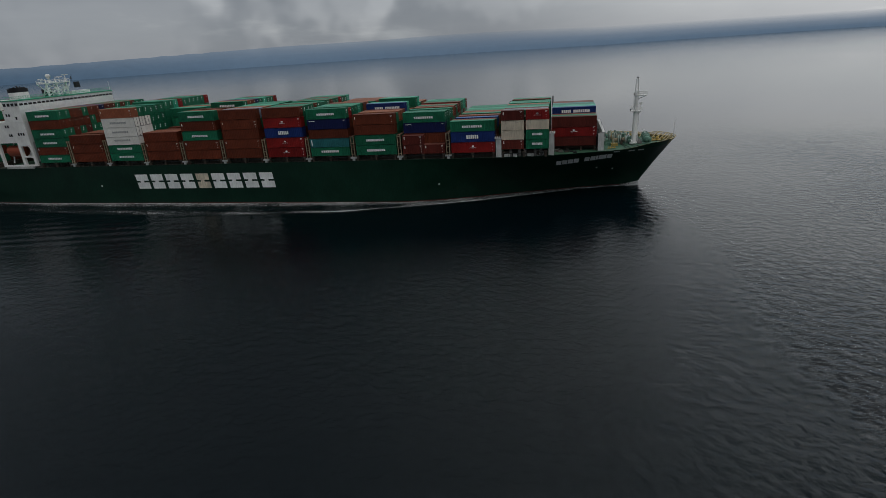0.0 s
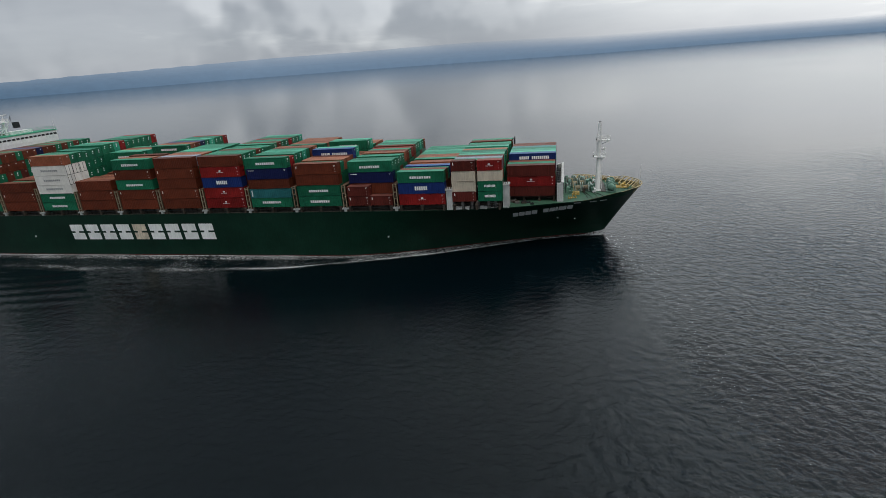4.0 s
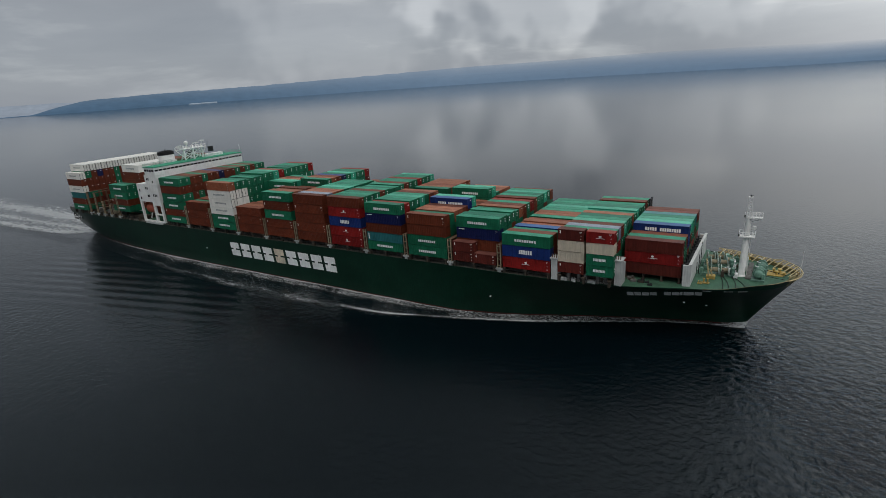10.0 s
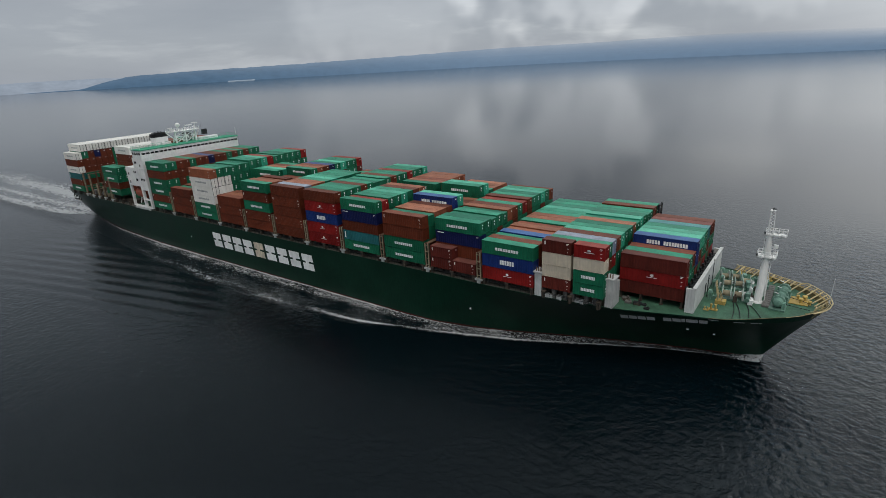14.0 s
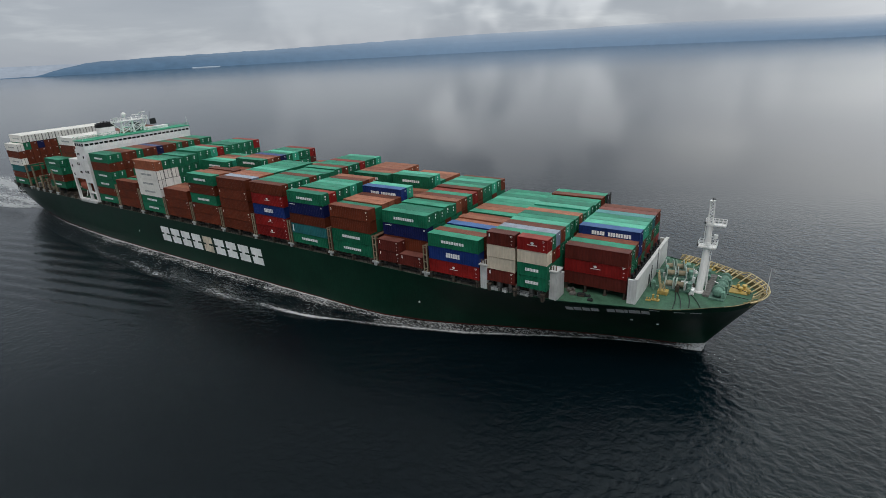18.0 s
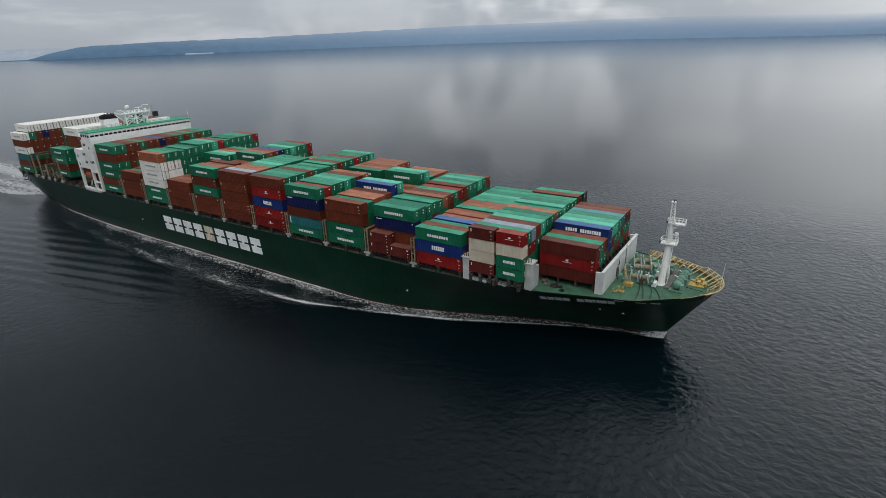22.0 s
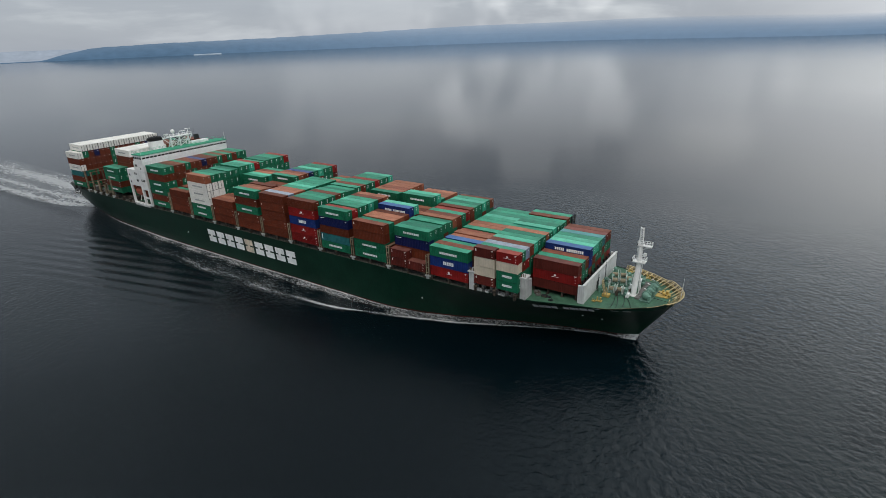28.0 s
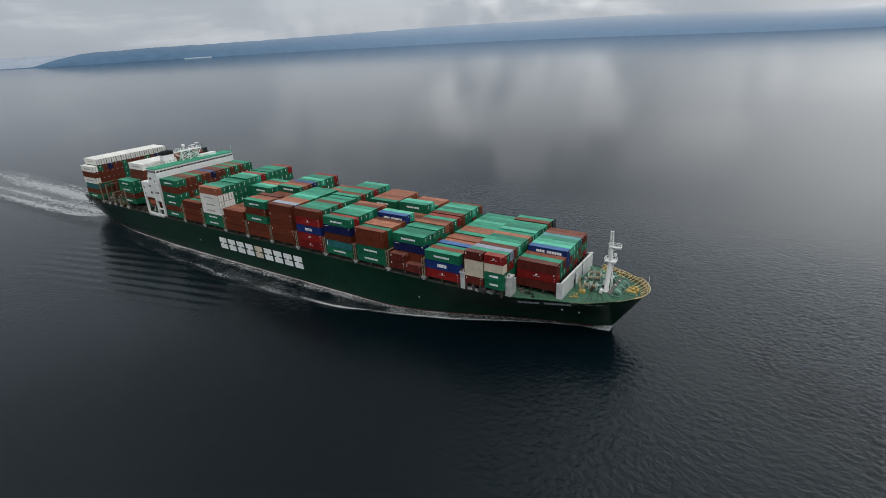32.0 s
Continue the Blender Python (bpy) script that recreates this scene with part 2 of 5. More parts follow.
STEEL = paint("lashing_brown_steel", (0.16, 0.10, 0.065), 0.65, dirt=0.4, rust=0.7)
DARK = paint("dark_steel", (0.03, 0.033, 0.035), 0.6, dirt=0.3)
PALE = paint("pale_grey_paint", (0.52, 0.53, 0.52), 0.55, dirt=0.2, rust=0.3)
STAINED = paint("stained_sign", (0.62, 0.54, 0.43), 0.55, dirt=0.3)
CREAM = paint("rail_cream_paint", (0.54, 0.44, 0.25), 0.55, dirt=0.3, rust=0.4)
FOOT = paint("pedestal_brown_steel", (0.085, 0.070, 0.055), 0.65, dirt=0.4, rust=0.5)
YELLOW = paint("yellow_paint", (0.55, 0.39, 0.12), 0.55, dirt=0.3, rust=0.45)
WINCH = paint("winch_green_paint", (0.14, 0.26, 0.205), 0.5, dirt=0.35, rust=0.3)
RING = paint("pale_green_paint", (0.46, 0.56, 0.50), 0.5, dirt=0.3, rust=0.3)
ROPE = paint("rope", (0.34, 0.29, 0.20), 0.9)
FUNNEL = paint("funnel_black_paint", (0.02, 0.02, 0.022), 0.5)
ORANGE = paint("lifeboat_orange", (0.32, 0.075, 0.04), 0.4)
OLIVE = paint("bulwark_inside_paint", (0.13, 0.11, 0.05), 0.6, dirt=0.4, rust=0.5)
SIGN = paint("sign_white", (0.88, 0.89, 0.88), 0.5, dirt=0.12, vary=0.04)
SIGNG = paint("sign_grey", (0.42, 0.44, 0.43), 0.5, dirt=0.2)
GLASS, _t, _p = material("window_glass")
_p.inputs["Base Color"].default_value, _p.inputs["Roughness"].default_value = (0.01, 0.012, 0.014, 1), 0.08


def water_material(name, chop=1.0, fade=False, blunt=0.05, least=0.2):
    m, t, p = material(name)
    L = t.links.new
    co = add(t, "ShaderNodeTexCoord")
    mp = add(t, "ShaderNodeMapping", Rotation=(0, 0, radians(28)), Scale=(0.9, 1.0, 1.0))
    L(co.outputs["Object"], mp.inputs["Vector"])
    n1 = add(t, "ShaderNodeTexNoise", Scale=0.62, Detail=4.0, Roughness=0.58, Distortion=0.45)
    n2 = add(t, "ShaderNodeTexNoise", Scale=0.06, Detail=2.0, Roughness=0.5)
    n3 = add(t, "ShaderNodeTexNoise", Scale=0.0045, Detail=3.0, Roughness=0.5)
    for n in (n1, n2, n3):
        L(mp.outputs[0], n.inputs["Vector"])
    # calm slicks and ruffled water in wide patches
    calm = t.nodes.new("ShaderNodeMapRange")
    L(n3.outputs["Fac"], calm.inputs["Value"])
    calm.inputs["From Min"].default_value, calm.inputs["From Max"].default_value = 0.38, 0.62
    calm.inputs["To Min"].default_value, calm.inputs["To Max"].default_value = 0.25, 1.05
    # ruffled round the ship's track, smoother towards the far shore
    sq = t.nodes.new("ShaderNodeVectorMath")
    sq.operation = "MULTIPLY_ADD"
    L(co.outputs["Object"], sq.inputs[0])
    sq.inputs[1].default_value, sq.inputs[2].default_value = (0.3, 1.0, 0.0), (0.0, 60.0, 0.0)
    ln = t.nodes.new("ShaderNodeVectorMath")
    ln.operation = "LENGTH"
    L(sq.outputs[0], ln.inputs[0])
    far = t.nodes.new("ShaderNodeMapRange")
    far.interpolation_type = "SMOOTHSTEP"
    L(ln.outputs["Value"], far.inputs["Value"])
    for k, v in (("From Min", 75.0), ("From Max", 215.0), ("To Min", chop), ("To Max", 0.08)):
        far.inputs[k].default_value = v
    # a long slick astern of the meeting place, off the ship's bow at first
    at = t.nodes.new("ShaderNodeSeparateXYZ")
    L(co.outputs["Object"], at.inputs[0])
    lo = t.nodes.new("ShaderNodeMapRange")
    hi = t.nodes.new("ShaderNodeMapRange")
    for n, axis, a, b, c, d in ((lo, "X", -75.0, 45.0, least, 1.0), (hi, "Y", -15.0, -130.0, 0.0, 1.0)):
        n.interpolation_type = "SMOOTHSTEP"
        L(at.outputs[axis], n.inputs["Value"])
        for k, v in (("From Min", a), ("From Max", b), ("To Min", c), ("To Max", d)):
            n.inputs[k].default_value = v
    slick = t.nodes.new("ShaderNodeMath")
    slick.operation = "MAXIMUM"
    L(lo.outputs[0], slick.inputs[0]), L(hi.outputs[0], slick.inputs[1])
    wind = t.nodes.new("ShaderNodeMath")
    wind.operation = "MULTIPLY"
    L(far.outputs[0], wind.inputs[0]), L(slick.outputs[0], wind.inputs[1])
    rough = t.nodes.new("ShaderNodeMath")
    rough.operation = "MULTIPLY"
    L(calm.outputs[0], rough.inputs[0]), L(wind.outputs[0], rough.inputs[1])
    b1 = add(t, "ShaderNodeBump", Distance=0.5)
    L(n1.outputs["Fac"], b1.inputs["Height"]), L(rough.outputs[0], b1.inputs["Strength"])
    b2 = add(t, "ShaderNodeBump", Distance=0.3)
    L(rough.outputs[0], b2.inputs["Strength"]), L(n2.outputs["Fac"], b2.inputs["Height"]), L(b1.outputs[0], b2.inputs["Normal"])
    L(b2.outputs[0], p.inputs["Normal"])
    p.inputs["Base Color"].default_value = (0.0014, 0.0058, 0.0085, 1)
    p.inputs["IOR"].default_value = 1.333
    # unresolved ripples far off blur the mirror image
    blur = t.nodes.new("ShaderNodeMapRange")
    L(ln.outputs["Value"], blur.inputs["Value"])
    for k, v in (("From Min", 60.0), ("From Max", 500.0), ("To Min", blunt), ("To Max", 0.095)):
        blur.inputs[k].default_value = v
    L(blur.outputs[0], p.inputs["Roughness"])
    if fade:
        at = t.nodes.new("ShaderNodeAttribute")
        at.attribute_name = "cover"
        L(at.outputs["Fac"], p.inputs["Alpha"])
    return m


WATER = water_material("sea_water", 2.1)
SLICK = water_material("smoothed_water", 0.40, True, 0.12, 1.0)


def foam_material(name, cover, stretch, grain, thick):
    """Broken white foam: lacy patches over clear water."""
    m, t, p = material(name)
    L = t.links.new
    co = add(t, "ShaderNodeTexCoord")
    mp = add(t, "ShaderNodeMapping", Scale=(stretch, 1.0, 1.0))
    L(co.outputs["Object"], mp.inputs["Vector"])
    n1 = add(t, "ShaderNodeTexNoise", Scale=grain, Detail=6.0, Roughness=0.62, Distortion=0.9)
    n2 = add(t, "ShaderNodeTexNoise", Scale=0.12, Detail=3.0)
    L(mp.outputs[0], n1.inputs["Vector"]), L(mp.outputs[0], n2.inputs["Vector"])
    at = t.nodes.new("ShaderNodeAttribute")
    at.attribute_name = "cover"
    s = t.nodes.new("ShaderNodeMath")
    s.operation = "MULTIPLY_ADD"
    L(n2.outputs["Fac"], s.inputs[0])
    s.inputs[1].default_value = 0.3
    L(n1.outputs["Fac"], s.inputs[2])
    s2 = t.nodes.new("ShaderNodeMath")
    s2.operation = "MULTIPLY_ADD"
    L(at.outputs["Fac"], s2.inputs[0])
    s2.inputs[1].default_value = 0.5
    L(s.outputs[0], s2.inputs[2])
    r = t.nodes.new("ShaderNodeMapRange")
    L(s2.outputs[0], r.inputs["Value"])
    r.inputs["From Min"].default_value, r.inputs["From Max"].default_value = 1.04 - cover, 1.32 - cover
    r.inputs["To Max"].default_value = thick
    L(r.outputs[0], p.inputs["Alpha"])
    p.inputs["Base Color"].default_value, p.inputs["Roughness"].default_value = (0.63, 0.65, 0.66, 1), 0.8
    return m


FOAM = foam_material("foam_white", 0.27, 0.7, 2.5, 0.75)
WASH = foam_material("wash_white", 0.31, 0.22, 0.95, 0.52)


# ---- mesh helpers ----
class Build:
    """Collects faces for one mesh."""

    def __init__(self):
        self.v, self.f, self.s = [], [], []

    def quad(self, *pts, slot=0):
        n = len(self.v)
        self.v += [tuple(p) for p in pts]
        self.f.append(tuple(range(n, n + len(pts))))
        self.s.append(slot)
        return self

    def box(self, x0, x1, y0, y1, z0, z1, slot=0):
        n = len(self.v)
        self.v += [(x, y, z) for z in (z0, z1) for y in (y0, y1) for x in (x0, x1)]
        self.f += [tuple(n + i for i in q) for q in ((0, 2, 3, 1), (4, 5, 7, 6), (0, 1, 5, 4), (2, 6, 7, 3), (0, 4, 6, 2), (1, 3, 7, 5))]
        self.s += [slot] * 6
        return self

    def bar(self, a, b, r, sides=8, r2=None, slot=0):
        """A round bar from a to b."""
        a, b = Vector(a), Vector(b)
        d = (b - a).normalized()
        u = d.orthogonal().normalized()
        w = d.cross(u)
        n, r2 = len(self.v), r if r2 is None else r2
        for p, q in ((a, r), (b, r2)):
            for i in range(sides):
                k = 2 * math.pi * i / sides
                self.v.append(tuple(p + (u * math.cos(k) + w * math.sin(k)) * q))
        for i in range(sides):
            j = (i + 1) % sides
            self.f.append((n + i, n + j, n + sides + j, n + sides + i))
        self.f += [tuple(n + i for i in reversed(range(sides))), tuple(n + sides + i for i in range(sides))]
        self.s += [slot] * (sides + 2)
        return self

    def beam(self, a, b, w, h=None, slot=0):
        """A square beam from a to b."""
        a, b = Vector(a), Vector(b)
        d = (b - a).normalized()
        u = d.cross(Vector((0, 0, 1)))
        u = u.normalized() if u.length > 1e-4 else Vector((1, 0, 0))
        k = u.cross(d)
        h = w if h is None else h
        n = len(self.v)
        for p in (a, b):
            self.v += [tuple(p + u * sx * w / 2 + k * sz * h / 2) for sx, sz in ((-1, -1), (1, -1), (1, 1), (-1, 1))]
        self.f += [tuple(n + i for i in q) for q in ((3, 2, 1, 0), (4, 5, 6, 7), (0, 1, 5, 4), (1, 2, 6, 5), (2, 3, 7, 6), (3, 0, 4, 7))]
        self.s += [slot] * 6
        return self

    def mesh(self, name, *mats, smooth=False):
        me = bpy.data.meshes.new(name)
        me.from_pydata(self.v, [], self.f)
        for m in mats:
            me.materials.append(m)
        if len(mats) > 1:
            me.polygons.foreach_set("material_index", self.s)
        if smooth:
            me.polygons.foreach_set("use_smooth", [True] * len(self.f))
        me.update()
        return me


def ease(v, lo, hi):
    """0 at lo, 1 at hi, smoothly."""
    k = min(1.0, max(0.0, (v - lo) / (hi - lo)))
    return k * k * (3 - 2 * k)


def part(name, mesh, parent, label="", at=(0, 0, 0)):
    ob = new(name, mesh)
    ob.parent = parent
    ob.location = at
    return tagged(ob, label) if label else ob


MOVERS = []                       # every thing that sails

# ---- water and the far shore ----
def water():
    b = Build()
    rings = [0, 60, 150, 300, 500, 800, 1300, 2100, 3300, 5300]
    n = 96
    for i, r in enumerate(rings[1:]):
        r0 = rings[i]
        for k in range(n):
            a0, a1 = 2 * math.pi * k / n, 2 * math.pi * (k + 1) / n
            p = [(r0 * math.cos(a0), r0 * math.sin(a0), 0), (r * math.cos(a0), r * math.sin(a0), 0), (r * math.cos(a1), r * math.sin(a1), 0), (r0 * math.cos(a1), r0 * math.sin(a1), 0)]
            b.quad(*(p if r0 else p[:3]))
    tagged(new("water", b.mesh("water", WATER)), "dark calm sea water with fine ripples", "water", kind="structure")


# distance haze is painted on as bluish emission; the land is no lamp
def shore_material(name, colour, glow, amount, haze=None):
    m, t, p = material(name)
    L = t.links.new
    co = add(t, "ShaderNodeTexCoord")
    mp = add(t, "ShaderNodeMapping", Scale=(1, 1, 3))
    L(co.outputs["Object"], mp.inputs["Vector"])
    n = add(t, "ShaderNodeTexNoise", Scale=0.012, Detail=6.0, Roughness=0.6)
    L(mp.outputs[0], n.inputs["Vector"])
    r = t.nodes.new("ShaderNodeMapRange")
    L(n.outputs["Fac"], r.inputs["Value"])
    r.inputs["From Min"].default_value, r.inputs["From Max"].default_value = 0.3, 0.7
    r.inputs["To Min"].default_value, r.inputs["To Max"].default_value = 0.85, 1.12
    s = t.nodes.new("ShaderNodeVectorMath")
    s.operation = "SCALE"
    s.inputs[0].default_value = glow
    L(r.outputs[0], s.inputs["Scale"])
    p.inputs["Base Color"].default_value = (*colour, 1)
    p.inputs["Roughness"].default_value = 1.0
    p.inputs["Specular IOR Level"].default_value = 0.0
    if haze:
        # haze painted into the glow, thicker where the ridge runs into the low cloud
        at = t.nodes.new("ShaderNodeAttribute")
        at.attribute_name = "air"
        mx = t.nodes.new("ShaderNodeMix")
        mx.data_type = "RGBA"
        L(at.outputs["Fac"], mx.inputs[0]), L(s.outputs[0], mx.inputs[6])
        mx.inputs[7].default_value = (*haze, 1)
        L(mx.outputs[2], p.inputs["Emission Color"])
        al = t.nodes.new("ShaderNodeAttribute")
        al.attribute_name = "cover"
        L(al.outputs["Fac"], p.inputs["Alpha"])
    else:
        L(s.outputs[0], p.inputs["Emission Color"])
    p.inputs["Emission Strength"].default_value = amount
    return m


def shore(name, mat, label, a0, a1, bays, deep, heights, rough):
    """A wooded ridge round part of the horizon; bays, heights: pairs of bearing and metres (the heights at 4640 m off)."""
    b = Build()
    hb, hz = [h[0] for h in heights], [h[1] for h in heights]
    n = int((a1 - a0) * 6)
    steps = [(0, 0.0), (0.06, 0.16), (0.25, 0.5), (0.55, 0.8), (0.8, 0.93), (1.0, 1.0)]
    grid, air, cover = [], [], []
    for i in range(n + 1):
        a = a0 + (a1 - a0) * i / n
        h = float(np.interp(a, hb, hz))
        near = float(np.interp(a, [w[0] for w in bays], [w[1] for w in bays]))
        h *= near / 4640
        col = []
        calm_top = 1.0 - 0.85 * min(1.0, max(0.0, (146 - a) / 26))
        for d, f in steps:
            wob = noise.noise(Vector((a * 0.9, d * 3, 2.0))) * rough * calm_top + noise.noise(Vector((a * 4.0, d * 7, 5.0))) * rough * 0.45 * calm_top
            r = near + deep * d + 12 * noise.noise(Vector((a * 1.3, 9.0, 0)))
            z = -1 if d == 0 else max(0.5, h * f * (1 + wob))
            col.append((r * math.cos(radians(a)), r * math.sin(radians(a)), z))
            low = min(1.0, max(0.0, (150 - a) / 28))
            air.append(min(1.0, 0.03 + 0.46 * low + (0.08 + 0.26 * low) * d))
            # tops made see-through, standing for low cloud over the ridge
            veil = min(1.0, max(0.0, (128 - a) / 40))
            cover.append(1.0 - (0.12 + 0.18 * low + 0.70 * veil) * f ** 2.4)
        grid.append(col)
    for i in range(n):
        for j in range(len(steps) - 1):
            k = len(steps)
            b.f.append((i * k + j, (i + 1) * k + j, (i + 1) * k + j + 1, i * k + j + 1))
            b.s.append(0)
    b.v = [p for col in grid for p in col]
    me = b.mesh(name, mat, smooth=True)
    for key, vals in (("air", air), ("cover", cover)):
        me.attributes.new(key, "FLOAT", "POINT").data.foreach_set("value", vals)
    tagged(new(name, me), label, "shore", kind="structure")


water()
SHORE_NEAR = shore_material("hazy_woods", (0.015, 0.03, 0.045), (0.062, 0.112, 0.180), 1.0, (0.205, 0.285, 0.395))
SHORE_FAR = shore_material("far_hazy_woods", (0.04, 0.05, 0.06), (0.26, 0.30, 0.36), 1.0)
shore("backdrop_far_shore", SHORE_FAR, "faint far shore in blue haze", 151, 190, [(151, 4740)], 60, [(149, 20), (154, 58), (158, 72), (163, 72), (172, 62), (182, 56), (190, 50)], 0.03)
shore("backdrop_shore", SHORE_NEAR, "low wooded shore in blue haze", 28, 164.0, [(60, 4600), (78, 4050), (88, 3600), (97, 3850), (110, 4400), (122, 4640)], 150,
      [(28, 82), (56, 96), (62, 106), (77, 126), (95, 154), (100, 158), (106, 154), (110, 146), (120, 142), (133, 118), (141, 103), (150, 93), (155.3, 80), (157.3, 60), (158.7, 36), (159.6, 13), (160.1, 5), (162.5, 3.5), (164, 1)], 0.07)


def shore_sheds():
    for k, (a, w) in enumerate(((145.6, 50), (146.4, 120), (147.4, 60))):
        b = Build()
        b.box(-w / 2, w / 2, -12, 12, 0, 3.4).quad((-w / 2, -13, 3.4), (w / 2, -13, 3.4), (w / 2, 0, 5.2), (-w / 2, 0, 5.2)).quad((w / 2, 13, 3.4), (-w / 2, 13, 3.4), (-w / 2, 0, 5.2), (w / 2, 0, 5.2))
        ob = tagged(new("shore_shed", b.mesh("shore_shed", SHED)), "long pale shed at the water on the far shore", "building", "sheds on the shore")
        ob.matrix_world = pose(4545 * math.cos(radians(a)), 4545 * math.sin(radians(a)), 0, 0, 0, a + 90)


# glows like the shore, with haze put into its colour
SHED = shore_material("hazy_shed", (0.25, 0.26, 0.27), (0.19, 0.245, 0.31), 1.0)
shore_sheds()

# ---- the ship ----
DECK_Z = 12.0
WL = [(-222, 9), (-205, 14), (-180, 17.3), (-150, 19.3), (-120, 20), (-25, 20), (-8, 18.6), (5, 15.3), (15, 11.6), (28, 7.2), (40, 3.6), (47, 1.8), (51, 0.85), (52.7, 0.45), (53.5, 0.22), (53.9, 0)]
DK = [(-222, 17.5), (-205, 19.3), (-180, 20), (-150, 20), (-120, 20), (-25, 20), (-8, 20), (6, 19.95), (16, 19.5), (29.5, 18), (42, 14.5), (50.3, 12.2), (56.8, 8.9), (60.0, 5.7), (61.8, 2.8), (62.4, 0)]


def smooth_line(pts, per=5):
    """A Catmull-Rom line through points."""
    out = []
    for i in range(len(pts) - 1):
        p = [Vector(pts[max(0, min(len(pts) - 1, i + k))]) for k in (-1, 0, 1, 2)]
        for j in range(per):
            t = j / per
            out.append(0.5 * (2 * p[1] + (p[2] - p[0]) * t + (2 * p[0] - 5 * p[1] + 4 * p[2] - p[3]) * t * t + (3 * p[1] - p[0] - 3 * p[2] + p[3]) * t ** 3))
    return out + [Vector(pts[-1])]


WLS, DKS = smooth_line(WL), smooth_line(DK)


def section(i, z):
    """The hull's x and half breadth at station i and height z."""
    w, d, s = WLS[i], DKS[i], z / DECK_Z
    f = max(0.0, s) ** (1.35 if w.x > -60 else 0.6) if s >= 0 else s * 0.35
    return w.x + (d.x - w.x) * s, min(20.0, max(0.0, w.y + (d.y - w.y) * f))


def hull_half(x, z):
    pts = [section(i, z) for i in range(len(WLS))]
    return float(np.interp(x, [p[0] for p in pts], [p[1] for p in pts]))


SHIP = tagged(new("container_ship"), "long dark green container ship with a white bridge, fully loaded", "ship")
MOVERS.append(SHIP)


def hull():
    levels = [-2.5, -1.2, -0.34, 2, 4, 6, 8, 10, 11.2, DECK_Z]
    b = Build()
    for side in (-1, 1):
        idx = {}
        for i in range(len(WLS)):
            for j, z in enumerate(levels):
                x, h = section(i, z)
                idx[i, j] = len(b.v)
                b.v.append((x, side * h, z))
        for i in range(len(WLS) - 1):
            for j in range(len(levels) - 1):
                q = (idx[i, j], idx[i + 1, j], idx[i + 1, j + 1], idx[i, j + 1])
                b.f.append(q if side < 0 else q[::-1])
                b.s.append(1 if j == 1 or j == 0 else 0)
    # the transom
    for j in range(len(levels) - 1):
        (x0, h0), (x1, h1) = section(0, levels[j]), section(0, levels[j + 1])
        b.quad((x0, h0, levels[j]), (x0, -h0, levels[j]), (x1, -h1, levels[j + 1]), (x1, h1, levels[j + 1]))
    part("hull", b.mesh("hull", HULL, BOOT, smooth=True), SHIP, "dark green hull with a red waterline stripe")
    d = Build()
    for i in range(len(DKS) - 1):
        a, c = DKS[i], DKS[i + 1]
        d.quad((a.x, -a.y + 0.03, DECK_Z - 0.03), (c.x, -c.y + 0.03, DECK_Z - 0.03), (c.x, c.y - 0.03, DECK_Z - 0.03), (a.x, a.y - 0.03, DECK_Z - 0.03))
    part("deck", d.mesh("deck", DECK), SHIP, "green painted steel deck")
    for s in (-1, 1):
        w = Build()
        sel = [p for p in DKS if -222 < p.x < 15]
        for a, c in zip(sel, sel[1:]):
            q = ((a.x, s * (a.y - 0.1), DECK_Z), (c.x, s * (c.y - 0.1), DECK_Z), (c.x, s * 16.5, DECK_Z), (a.x, s * 16.5, DECK_Z))
            w.quad(*(q if s < 0 else q[::-1]))
        part("side_walkway", w.mesh("side_walkway", SIDE), SHIP, "dirty grey walkway along the deck edge")
    # a rounded rim along the deck edge
    for side, nm in ((-1, "gunwale"), (1, "gunwale")):
        g = Build()
        for i in range(len(DKS) - 1):
            a, c = DKS[i], DKS[i + 1]
            if a.x < 44:
                g.beam((a.x, side * (a.y - 0.02), DECK_Z + 0.06), (c.x, side * (c.y - 0.02), DECK_Z + 0.06), 0.16, 0.14)
        part(nm, g.mesh(nm, HULL), SHIP)


